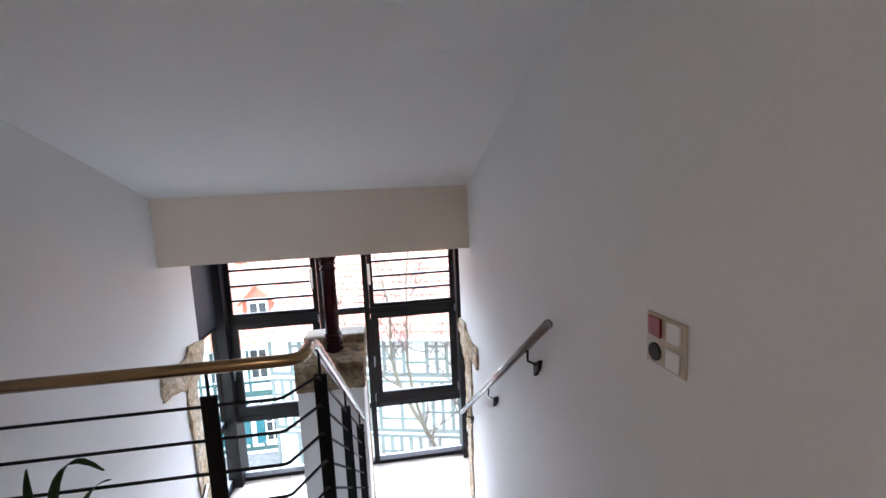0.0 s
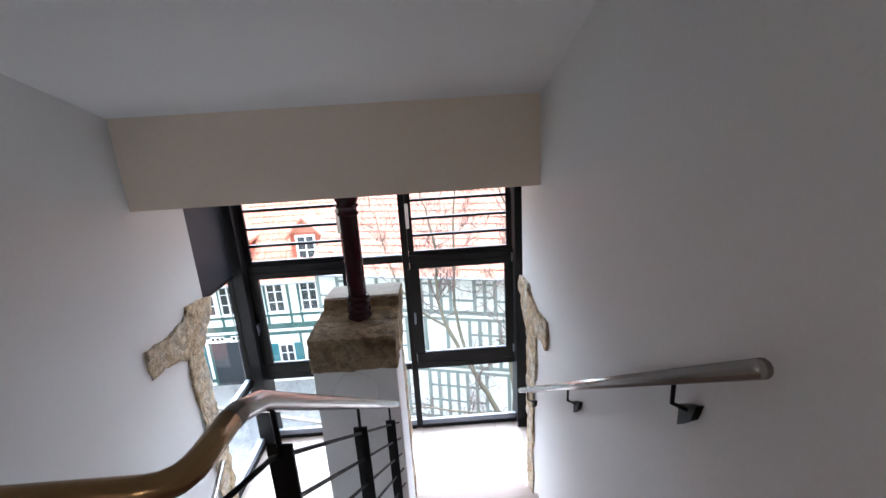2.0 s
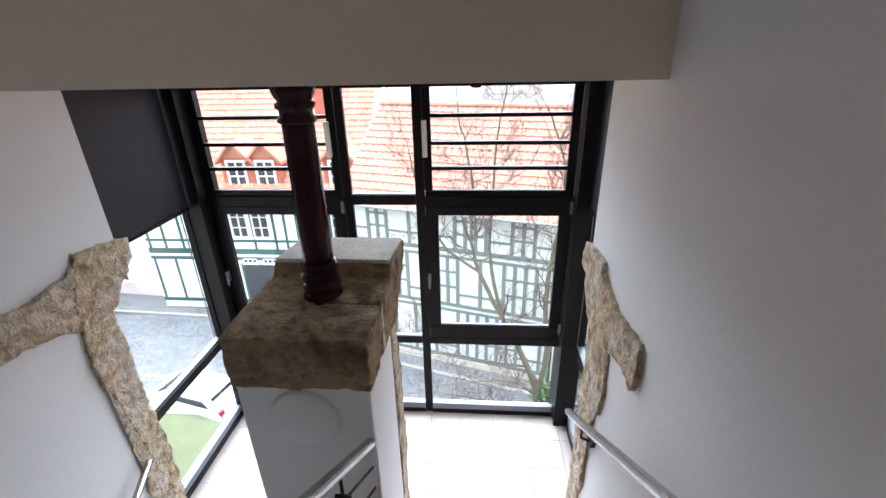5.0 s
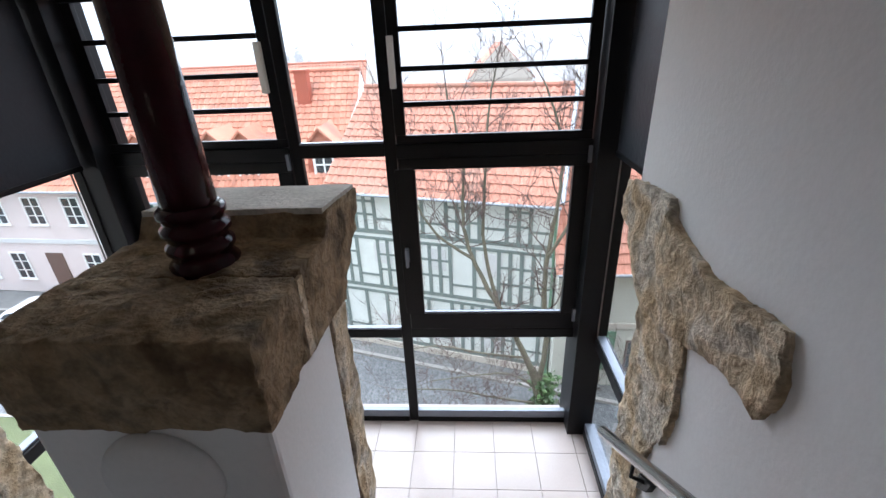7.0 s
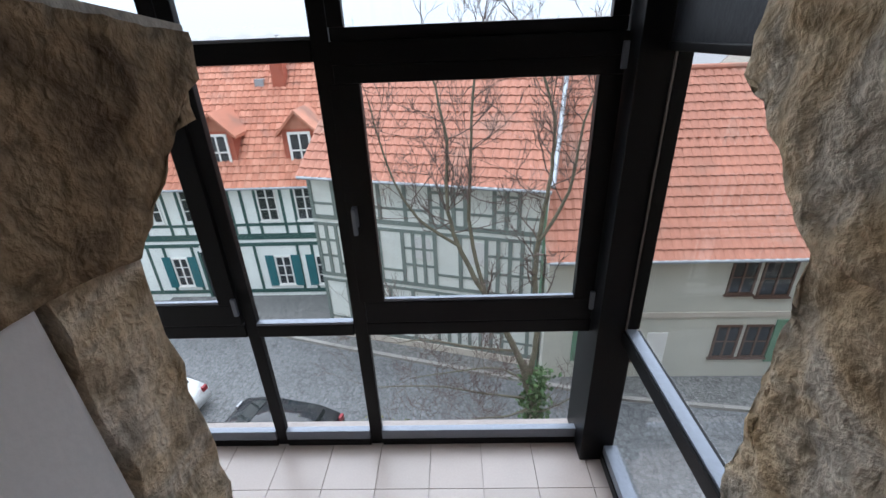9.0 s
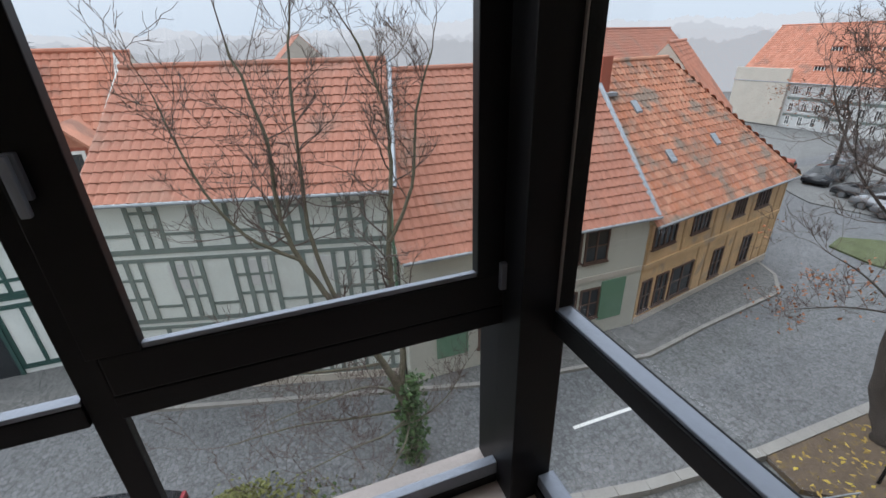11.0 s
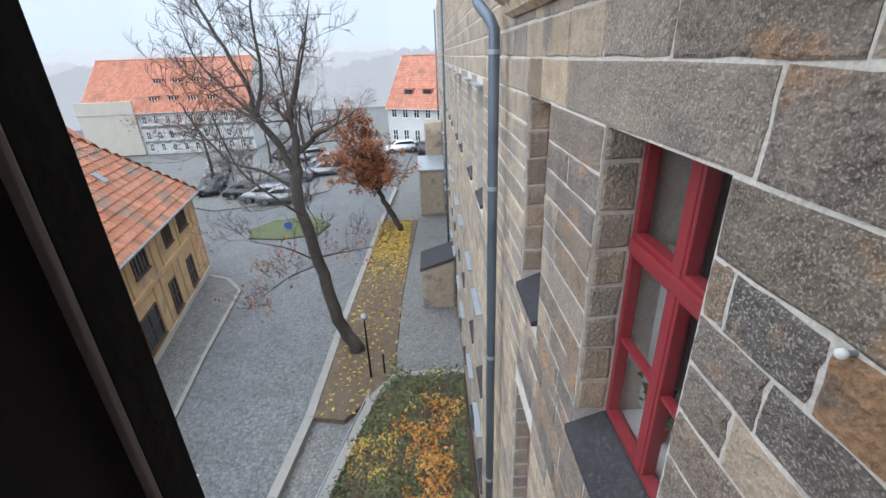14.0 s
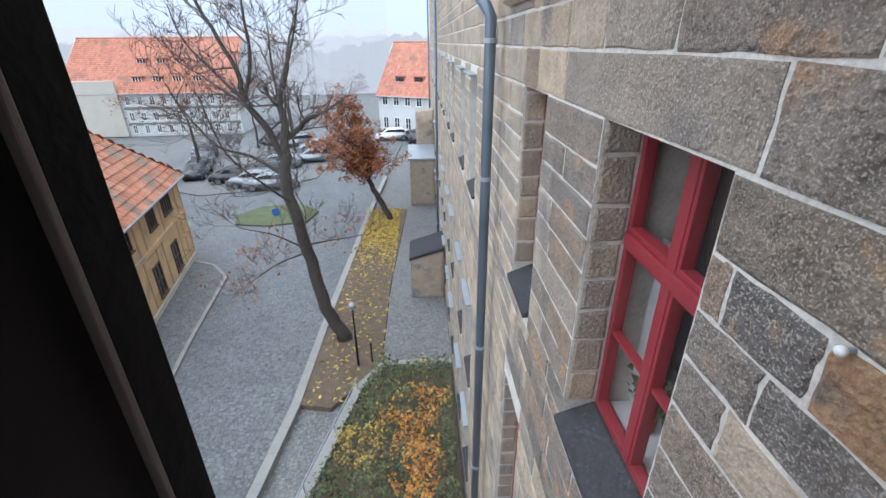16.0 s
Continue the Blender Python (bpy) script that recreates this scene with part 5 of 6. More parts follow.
bough_tree((29.3, 8.95, G), "leaning street tree with rust-brown autumn leaves", BARK, TWIG, [
    ([(29.3, 8.93, G - 0.1), (29.3, 9.1, -9.0), (29.3, 9.75, -7.6), (29.3, 10.3, -6.3)], 0.23, 0.15)]
    + [([(29.3, 10.2, -6.5), (29.3 + dx * 0.4, 10.3 + (y - 10.3) * 0.42, -6.4 + (z + 6.4) * 0.5), (29.3 + dx, y, z)], 0.085, 0.02)
       for dx, y, z in ((0.2, 11.5, -1.9), (0.9, 10.6, -2.4), (-0.9, 12.1, -2.4), (0.5, 12.7, -3.3), (-1.2, 10.3, -3.4), (1.5, 11.4, -3.3), (-0.4, 13.0, -4.4), (0.7, 9.4, -4.3), (-1.4, 11.8, -4.4), (0.2, 8.7, -5.5), (1.3, 9.9, -5.2), (-0.8, 12.0, -5.7), (-1.2, 9.6, -5.6))],
    8, 0.75, 4.0, 3, 0.008, 0.2, RUST_LEAF, 14000, 0.075)
bough_tree((2.9, 14.9, G), "bare multi-stemmed tree with ivy round its foot", BARK_PALE, TWIG, [
    ([(2.95, 14.9, G - 0.1), (2.9, 14.9, -8.6), (2.72, 14.9, -7.5), (2.4, 14.85, -6.2)], 0.17, 0.125),
    ([(2.42, 14.85, -6.25), (1.95, 14.9, -5.2), (1.4, 14.8, -4.0), (0.85, 14.9, -2.9), (0.45, 15.0, -1.6), (0.45, 15.1, 0.1), (0.1, 15.2, 1.8)], 0.1, 0.022),
    ([(2.6, 14.9, -7.0), (2.75, 14.8, -5.4), (2.62, 14.9, -3.4), (2.72, 15.0, -1.9), (2.9, 15.1, -0.6), (2.85, 15.2, 0.6), (2.35, 15.2, 1.9)], 0.095, 0.022),
    ([(1.35, 14.85, -3.9), (0.98, 15.1, -2.2), (1.0, 15.3, -0.6), (1.1, 15.4, 1.2), (1.3, 15.5, 2.4)], 0.06, 0.018),
    ([(2.2, 14.9, -5.8), (0.9, 14.5, -5.3), (-0.2, 14.3, -4.9), (-1.0, 14.2, -4.9)], 0.04, 0.012),
    ([(2.7, 14.9, -7.6), (1.4, 14.4, -6.9), (0.0, 14.2, -6.4), (-1.6, 14.1, -6.3)], 0.04, 0.012),
    ([(2.68, 14.9, -2.4), (3.3, 15.0, -1.2), (3.5, 15.0, 0.4), (3.9, 15.0, 1.6)], 0.05, 0.015),
    ([(0.7, 14.9, -2.5), (-0.3, 14.9, -1.7), (-0.9, 15.0, -0.5), (-1.2, 15.0, 1.0)], 0.045, 0.014),
    ([(2.8, 14.9, -7.9), (2.0, 14.0, -7.3), (1.0, 13.6, -7.0), (-0.3, 13.5, -7.2)], 0.035, 0.01),
    ([(2.6, 14.9, -7.0), (1.7, 14.3, -5.9), (0.6, 14.0, -5.7), (-0.6, 14.0, -5.9)], 0.035, 0.01),
    ([(2.85, 14.9, -8.0), (2.3, 13.9, -7.9), (1.3, 13.2, -8.3), (0.2, 12.9, -8.2)], 0.03, 0.01),
    ([(2.9, 14.9, -8.2), (3.7, 14.6, -7.4), (4.2, 14.5, -6.6)], 0.03, 0.01)],
    21, 1.1, 2.4, 4, 0.006, 0.45)
tree("tree", (42, 27, G), (0.0, 0.05, 1.0), 11.0, 3.5, 0.9, 31, BARK, TWIG, "bare spreading tree of the car park", 0.2, 6, 5, 0.02, 3, RUST_LEAF, 700, 0.09)
tree("tree", (46, 19.5, G), (0.0, 0.0, 1.0), 10.0, 3.5, 0.8, 33, BARK, TWIG, "bare tree between the parked cars", 0.16, 5, 5, 0.02, 3)
tree("tree", (37.5, 17.2, G), (0.0, 0.0, 1.0), 6.0, 2.5, 0.7, 35, BARK, TWIG, "young bare tree on the paved island", 0.07, 4, 4)
tree("tree", (53, 25.5, G), (0.0, 0.05, 1.0), 9.5, 3.0, 0.9, 41, BARK, TWIG, "bare tree with a few rusty leaves among the parked cars", 0.16, 6, 5, 0.02, 3, RUST_LEAF, 900, 0.08)
tree("tree", (58, 16.5, G), (0.0, 0.0, 1.0), 9.0, 3.0, 0.8, 43, BARK, TWIG, "slender bare tree at the far side of the square", 0.14, 5, 5, 0.02, 3)
tree("tree", (62, 24, G), (0.0, 0.0, 1.0), 12.0, 4.0, 0.8, 37, BARK, TWIG, "distant bare tree in the mist", 0.2, 5, 4)
random.seed(5)
leaves("ivy", [(2.84 + random.gauss(0, 0.2), 14.85 + random.gauss(0, 0.2), G + random.uniform(0, 3.0) ** 1.0) for _ in range(900)], 0.1, IVY, "green ivy climbing the tree foot", "ivy")
leaves("undergrowth", [(random.gauss(-1.5, 1.6), random.gauss(13.2, 0.6), G + abs(random.gauss(0.2, 0.4))) for _ in range(1500)], 0.1, GREEN_LEAF, "low green undergrowth below the trees", "shrub")
# Distance haze is put into the emission colour of the backdrop.
def haze_glow_material(name, value):
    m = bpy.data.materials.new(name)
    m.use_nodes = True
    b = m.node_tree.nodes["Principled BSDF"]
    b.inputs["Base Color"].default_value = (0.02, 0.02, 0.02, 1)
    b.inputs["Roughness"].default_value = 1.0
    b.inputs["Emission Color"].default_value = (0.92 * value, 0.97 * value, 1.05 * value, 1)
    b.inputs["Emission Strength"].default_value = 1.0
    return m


# misty woods and hills far beyond the roofs, haze painted as glow
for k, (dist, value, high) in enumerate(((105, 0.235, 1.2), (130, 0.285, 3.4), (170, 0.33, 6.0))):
    verts, faces = [], []
    for i in range(1601):
        an = radians(-35 + 215 * i / 1600)
        x, y = 10 + dist * math.cos(an), 10 + dist * math.sin(an)
        q = Vector((x * 0.05, y * 0.05, k * 7.0))
        top = high + 2.4 * noise.noise(q) + 1.5 * noise.noise(q * 4) + 0.9 * noise.noise(q * 13) + 0.5 * noise.noise(q * 40)
        verts += [(x, y, G - 1), (x, y, top)]
        if i:
            faces.append((2 * i - 2, 2 * i, 2 * i + 1, 2 * i - 1))
    structure(fabric("backdrop", verts, faces, haze_glow_material("misty woods", value)), "pale misty woods beyond the roofs, haze painted as glow", "woods")


# dark conifers standing out of the mist, a dim glow for their haze
verts, faces = [], []
random.seed(23)
for cx, top, wide in ((-33.2, 3.3, 2.0), (-35.4, 1.6, 1.7), (-31.0, 1.4, 1.8), (-29.4, 0.2, 1.5)):
    for _ in range(420):
        f = random.random() ** 0.6
        z = top - f * 7.5
        an, r = random.uniform(0, 6.28), wide * f * random.uniform(0.5, 1.0)
        p = Vector((cx + r * math.cos(an), 99 + r * math.sin(an), z))
        o = len(verts)
        verts += [p + Vector((random.gauss(0, 0.4), random.gauss(0, 0.4), random.gauss(0, 0.3))) for _ in range(3)]
        faces.append((o, o + 1, o + 2))
structure(fabric("backdrop", verts, faces, haze_glow_material("misty conifers", 0.15)), "dark conifers in the mist beyond the roofs, haze painted as dim glow", "woods")


# ---- cars ----
def car(at, turn, paint, label, length=4.2, high=1.45):
    c = thing("car", (at[0], at[1], G), label, "car", "parked cars")
    m = Matrix.Translation((at[0], at[1], G)) @ Matrix.Rotation(radians(turn), 4, "Z")
    L, H = length / 2, high
    side = [(-L, 0.3), (-L + 0.02, 0.75), (-L + 0.15, 0.95), (-L + 0.35, H - 0.25), (-L + 0.75, H), (0.2, H), (0.75, H - 0.12), (1.25 * L / 2.1, 0.98), (L - 0.35, 0.85), (L - 0.03, 0.65), (L, 0.3)]

    def hull(outline, half0, half1, inset_z):
        bm = bmesh.new()
        rows = []
        for s in (-1, 1):
            rows.append([bm.verts.new(m @ Vector((x, s * (half0 if z < inset_z else half0 - (half0 - half1) * min(1, (z - inset_z) / (H - inset_z))), z))) for x, z in outline])
        n = len(outline)
        for i in range(n):
            j = (i + 1) % n
            bm.faces.new((rows[0][i], rows[0][j], rows[1][j], rows[1][i]))
        bm.faces.new(rows[0][::-1])
        bm.faces.new(rows[1])
        bmesh.ops.recalc_face_normals(bm, faces=bm.faces[:])
        bmesh.ops.bevel(bm, geom=bm.edges[:], offset=0.05, segments=2, affect="EDGES")
        return bm

    body = part("body", hull(side, 0.88, 0.66, 0.9), paint, c, "", True)
    glass = [(-L + 0.36, 0.98), (-L + 0.5, H - 0.24), (-L + 0.8, H - 0.08), (0.2, H - 0.08), (0.68, H - 0.16), (1.18 * L / 2.1, 1.0)]
    part("side_windows", hull(glass, 0.895, 0.7, 0.9), CAR_GLASS, body, "dark side windows")
    part("windscreen", box(-0.36, 0.36, -0.6, 0.6, -0.012, 0.012, 0.005, m=m @ Matrix.Translation(((0.78 + 1.2 * L / 2.1) / 2, 0, (H + 0.88) / 2)) @ Matrix.Rotation(math.atan2(H - 1.1, 0.55), 4, "Y")), CAR_GLASS, body, "dark windscreen")
    part("rear_window", box(-0.26, 0.26, -0.58, 0.58, -0.012, 0.012, 0.005, m=m @ Matrix.Translation((-L + 0.42, 0, H - 0.28)) @ Matrix.Rotation(-1.0, 4, "Y")), CAR_GLASS, body, "dark rear window")
    for x in (-L + 0.75, L - 0.8):
        for s in (-1, 1):
            wh = part("wheel", tube([m @ Vector((x, s * 0.72, 0.31)), m @ Vector((x, s * 0.9, 0.31))], 0.31, 18), TYRE, c, "black tyre")
            part("rim", tube([m @ Vector((x, s * 0.89, 0.31)), m @ Vector((x, s * 0.912, 0.31))], 0.2, 14), CAR_SILVER, wh, "silver rim")
    for s in (-1, 1):
        part("headlight", box(L - 0.14, L - 0.02, s * 0.62 - 0.15, s * 0.62 + 0.15, 0.62, 0.74, 0.02, m=m), CAR_SILVER, c, "clear headlight")
        part("tail_light", box(-L + 0.0, -L + 0.1, s * 0.7 - 0.1, s * 0.7 + 0.1, 0.75, 0.95, 0.02, m=m), SWITCH_RED, c, "red tail light")


car((-10.4, 16.4), 167, CAR_WHITE, "white hatchback parked at the kerb by the lawn", 3.9, 1.32)
car((-5.2, 14.98), 167, CAR_BLACK, "black car parked at the kerb by the lawn", 3.9, 1.32)
car((-21.3, 21.9), 182, CAR_WHITE, "white hatchback before the pale house", 3.7)
car((-27.5, 20.0), 2, CAR_BLACK, "dark car on the street before the pale house")
car((41.5, 27.2), 190, CAR_BLACK, "dark car in the car park")
car((44.5, 28.2), 192, CAR_SILVER, "silver car in the car park")
car((47.5, 29.2), 190, CAR_BLACK, "dark car in the car park row")
car((38.0, 21.0), 95, CAR_SILVER, "silver car on the paved island")
car((41.0, 21.0), 95, CAR_BLACK, "dark car on the paved island")
car((44.0, 20.6), 95, CAR_SILVER, "grey car on the paved island")
car((48.0, 18.0), 100, CAR_BLACK, "black car at the far end of the island")
car((51.0, 18.3), 100, CAR_SILVER, "silver car at the far end of the island")
car((50.6, 30.6), 190, CAR_SILVER, "silver car at the back of the car park row")
car((39.6, 29.6), 205, DORMER_RED, "red car behind the corner house")
car((37.3, 19.4), 95, CAR_SILVER, "silver car at the edge of the paved island")
car((39.4, 23.0), 95, CAR_BLACK, "dark car beside the paved island")
car((46.2, 17.6), 100, CAR_SILVER, "grey car at the end of the island")
car((55.8, 24.2), 150, CAR_BLACK, "dark car across the square")
car((54.0, 21.4), 120, CAR_SILVER, "silver car across the square")
car((57.0, 10.4), 100, CAR_WHITE, "white car before the white house")
car((55.5, 7.6), 10, CAR_BLACK, "dark car before the white house")

# ---- stone facade ----
OPEN = [(2.37, 3.37, -0.72, 1.165), (4.42, 5.2, -0.60, 1.165), (2.37, 3.37, -4.4, -2.4), (4.4, 5.25, -4.4, -2.05), (2.37, 3.37, -8.0, -6.1), (4.4, 5.25, -8.0, -6.1)]
for x in (8.6, 10.6, 13.6, 15.6, 18.6, 20.6, 23.6, 25.6, 28.6, 30.6, 33.6, 35.6, 38.6):
    OPEN += [(x, x + 1.0, -0.9, 1.0), (x, x + 1.0, -5.3, -3.3), (x, x + 1.0, -8.4, -6.6)]
F0, F1, FY = 1.53, 42.0, 5.72
FTOP = 5.2


def free_spans(z0, z1):
    cuts = sorted((a, b) for a, b, c, d in OPEN if c - 0.15 < z1 - 0.01 and d > z0 + 0.01)
    spans, x = [], F0
    for a, b in cuts:
        if a > x:
            spans.append((x, a))
        x = max(x, b)
    spans.append((x, F1))
    return spans


levels = sorted({G - 0.4, FTOP} | {v for o in OPEN for v in (o[2] - 0.15, o[3])})
bm = bmesh.new()
for z0, z1 in zip(levels, levels[1:]):
    for a, b in free_spans(z0, z1):
        box(a, b, 5.1, FY - 0.002, z0, z1, bm=bm)
fac = structure(part("wall_facade", bm, MORTAR), "old sandstone facade beside the bay with pale pointed joints", "wall")
# near-black backing sheet added in place of the unlit rooms
structure(part("wall_inner", box(F0, F1, 4.2, 4.4, G - 0.4, FTOP), DARK_PANE_AND_SHADE), "dark sheet in place of shaded rooms behind the facade windows", "wall")
structure(part("facade_left", box(-30, -1.85, 5.2, 5.7, G - 0.5, 6.0), MORTAR), "old stone facade beside the bay", "wall")
structure(part("bay_base", box(-1.85, 1.52, 5.9, 7.1, G - 0.5, -0.26), MORTAR), "stone base below the glazed bay", "wall")
structure(part("cornice", slab([(5.75, 1.82), (5.82, 1.86), (5.84, 1.93), (5.95, 2.0), (5.98, 2.1), (6.05, 2.14), (6.05, 2.3), (5.75, 2.36)], F0, 6.0), SANDSTONE), "moulded sandstone cornice", "cornice")

# courses of stones
random.seed(17)
lines = [G]
while lines[-1] < FTOP:
    lines.append(lines[-1] + random.uniform(0.23, 0.31))
band = [-0.87, -0.66, -0.43, -0.19, 0.06, 0.29, 0.50, 0.70, 0.91, 1.165, 1.47]
lines = [v for v in lines if v < -1.0] + band + [v for v in lines if v > 1.62]
first_joints = {0.70: (1.92, 2.26), 0.50: (2.04,), 0.91: (), 1.165: (2.28, 4.05), 0.29: (2.12,)}
rest_v, rest_f = [], []
near = 0


def stone_shape(a, b, c, d, lift, rnd):
    g = 0.012
    j = lambda: rnd.uniform(-0.007, 0.007)
    ring = [(a + g + j(), c + g + j()), (b - g + j(), c + g + j()), (b - g + j(), d - g + j()), (a + g + j(), d - g + j())]
    e = 0.014
    inner = [(ring[0][0] + e, ring[0][1] + e), (ring[1][0] - e, ring[1][1] + e), (ring[2][0] - e, ring[2][1] - e), (ring[3][0] + e, ring[3][1] - e)]
    v = [(x, FY - 0.02, z) for x, z in ring] + [(x, FY - 0.004 + lift * 0.5, z) for x, z in ring] + [(x, FY + lift, z) for x, z in inner]
    f = [(8, 11, 10, 9)]
    for o in (0, 4):
        for k in range(4):
            f.append((o + k, o + 4 + k, o + 4 + (k + 1) % 4, o + (k + 1) % 4))
    return v, f


def rough_stone(a, b, c, d, lift, rnd):
    """A stone with ragged edges."""
    g, ring = 0.009, []
    corners = [(a + g, c + g), (b - g, c + g), (b - g, d - g), (a + g, d - g)]
    for k in range(4):
        p, q = corners[k], corners[(k + 1) % 4]
        for i in range(4):
            u = (i + (rnd.uniform(-0.25, 0.25) if i else 0)) / 4
            ring.append((p[0] + (q[0] - p[0]) * u + rnd.uniform(-0.008, 0.005), p[1] + (q[1] - p[1]) * u + rnd.uniform(-0.006, 0.006)))
    cx, cz = (a + b) / 2, (c + d) / 2
    n, e = len(ring), 0.012
    inner = [(x + math.copysign(e, cx - x) * rnd.uniform(0.6, 1.5), z + math.copysign(e, cz - z) * rnd.uniform(0.6, 1.5)) for x, z in ring]
    v = [(x, FY - 0.01, z) for x, z in ring] + [(x, FY + 0.001, z) for x, z in ring] + [(x, FY + lift * rnd.uniform(0.6, 1.2), z) for x, z in inner] + [(cx, FY + lift * 1.3, cz)]
    f = [(3 * n, 2 * n + (k + 1) % n, 2 * n + k) for k in range(n)]
    for o in (0, n):
        f += [(o + k, o + n + k, o + n + (k + 1) % n, o + (k + 1) % n) for k in range(n)]
    return v, f


for z0, z1 in zip(lines, lines[1:]):
    if z0 > FTOP - 0.2:
        break
    for a, b in free_spans(z0, z1):
        x = a
        while x < b - 0.02:
            wide = random.uniform(0.38, 0.85) if x < 8 else random.uniform(0.4, 1.0)
            e = b if b - x < wide + 0.25 else x + wide
            if z0 in first_joints and x < 2.36:
                e = min([j for j in first_joints[z0] if j > x + 0.05], default=b if b < 3 else 4.05)
            v, f = (rough_stone if e < 5.6 and abs(z0) < 1.9 else stone_shape)(x, e, z0, z1, random.uniform(0.003, 0.012), random)
            if e < 5.6 and -1.9 < z0 < 1.9 and near < 290:
                near += 1
                face = STONE_DARK if (x < 4.0 and z0 < 1.3 and random.random() < 0.85) or random.random() < 0.2 else STONE
                if x < 1.9 and z0 in (0.70, 0.91):
                    face = STONE_RUST if z0 == 0.70 else STONE_BROWN
                if x > 2.2 and x < 4.0 and z0 in (1.165, 1.47):
                    face = STONE
                fabric("stone", v, f, face, fac)
            else:
                o = len(rest_v)
                rest_v += v
                rest_f += [tuple(o + i for i in q) for q in f]
            x = e
tagged(fabric("stone_courses", rest_v, rest_f, STONE, fac), "coursed sandstone blocks", "", "", "stuff")

for k, (a, b, c, d) in enumerate(OPEN):
    close = b < 6
    wd = structure(thing("window_%d" % (k + 4), ((a + b) / 2, 5.5, c), "", ""), "red-framed casement window in a deep stone reveal" if close else "casement window in the stone facade", "window")
    mt = RED_WOOD if close else WHITE_WOOD
    y0, y1, t = 5.43, 5.50, 0.038
    mid, tr = (a + b) / 2, c + (d - c) * 0.66
    for n_, r in (("stile", (a, a + t, c, d)), ("stile", (b - t, b, c, d)), ("rail", (a + t, b - t, c, c + t)), ("rail", (a + t, b - t, d - t, d))):
        part(n_, box(r[0], r[1], y0, y1, r[2], r[3], 0.006 if close else 0), mt, wd)
    part("mullion", box(mid - 0.03, mid + 0.03, y0 - 0.01, y1 + 0.015, c + t, d - t, 0.008 if close else 0), mt, wd)
    part("transom", box(a + t, b - t, y0 - 0.01, y1 + 0.03, tr - 0.04, tr + 0.04, 0.01 if close else 0), mt, wd)
    p = part("pane", box(a + t * 0.8, b - t * 0.8, 5.458, 5.466, c + t * 0.8, d - t * 0.8), GLASS, wd, "clear glass pane")
    p.visible_shadow = False
    if close:
        for x0, x1 in ((a + t, mid - 0.03), (mid + 0.03, b - t)):
            for z0, z1 in ((c + t, tr - 0.04), (tr + 0.04, d - t)):
                s = part("casement", box(x0, x0 + 0.026, y0 + 0.01, y1 + 0.01, z0, z1, 0.005), RED_WOOD, wd, "red casement frame")
                part("stile", box(x1 - 0.026, x1, y0 + 0.01, y1 + 0.01, z0, z1, 0.005), RED_WOOD, s)
                part("rail", box(x0 + 0.026, x1 - 0.026, y0 + 0.01, y1 + 0.01, z0, z0 + 0.032, 0.005), RED_WOOD, s)
                part("rail", box(x0 + 0.026, x1 - 0.026, y0 + 0.01, y1 + 0.01, z1 - 0.028, z1, 0.005), RED_WOOD, s)
            part("glazing_bar", box(x0 + 0.026, x1 - 0.026, y0 + 0.015, y1, (c + tr) / 2 - 0.012, (c + tr) / 2 + 0.012, 0.003), RED_WOOD, wd)
        # reveal stones of the far jamb
        z = c + 0.02
        while z < d - 0.05:
            hh = min(random.uniform(0.2, 0.28), d - z)
            v, f = stone_shape(5.505, 5.71, z, z + hh, random.uniform(0.003, 0.012), random)
            v = [(b - (q[1] - FY) - 0.004, q[0], q[2]) for q in v]
            fabric("reveal_stone", v, [tuple(reversed(q)) for q in f], STONE, wd)
            z += hh
        part("cloth", box(mid + 0.22, b - 0.05, 5.3, 5.31, c + 0.1, tr), CURTAIN, wd, "pale curtain") if k == 0 else None
    part("sill", slab([(5.4, c + 0.004), (5.52, c + 0.002), (5.77, c - 0.10), (5.77, c - 0.145), (5.4, c - 0.145)], a + 0.004, b - 0.004, 0.003, 3 if close else 0), SLATE_SILL, wd, "dark weathered stone sill")
    if not close:
        part("flashing", box(a - 0.05, b + 0.05, 5.74, 5.86, d + 0.02, d + 0.05), ZINC, wd)

for x, top in ((6.25, 1.75), (23.5, 4.9), (41.5, 4.9)):
    dp = thing("downpipe", (x, 5.9, G), "grey-blue metal downpipe on the stone facade", "downpipe", "downpipes")
    pts = [(x, 5.88, G + 0.05), (x, 5.88, top), (x + 0.05, 5.93, top + 0.1), (x + 0.5, 6.0, top + 0.28), (x + 0.6, 6.02, top + 0.42), (x + 0.6, 6.02, top + 0.9)] if x < 7 else [(x, 5.88, G), (x, 5.88, top)]
    part("pipe", tube(pts, 0.062, 14), PIPE, dp, "", True)
    for z in (-7.5, -5.0, -2.5, 0.0, 1.5):
        part("clamp", tube([(x, 5.88, z), (x, 5.88, z + 0.05)], 0.072, 14), ZINC, dp)

# buttress walls on the path
for x, y1, hgt in ((18.9, 7.3, 2.55),):
    bt = thing("stone_buttress", (x + 0.8, 6.5, G), "squat weathered stone stair wall with a slab on top", "stone wall", "stone stair walls")
    part("body", slab([(5.76, G), (y1, G), (y1, G + hgt * 0.8), (5.76, G + hgt)], x, x + 1.8, 0.02, 3), STONE, bt, "", True)
    part("cap", slab([(5.76, G + hgt + 0.02), (y1 + 0.06, G + hgt * 0.8 + 0.02), (y1 + 0.06, G + hgt * 0.8 + 0.17), (5.76, G + hgt + 0.17)], x - 0.06, x + 1.86, 0.01, 2), SLATE_SILL, bt, "dark stone slab")

porch = thing("stone_porch", (32.6, 6.6, G), "narrow stone porch with a sloped grey metal roof", "porch")
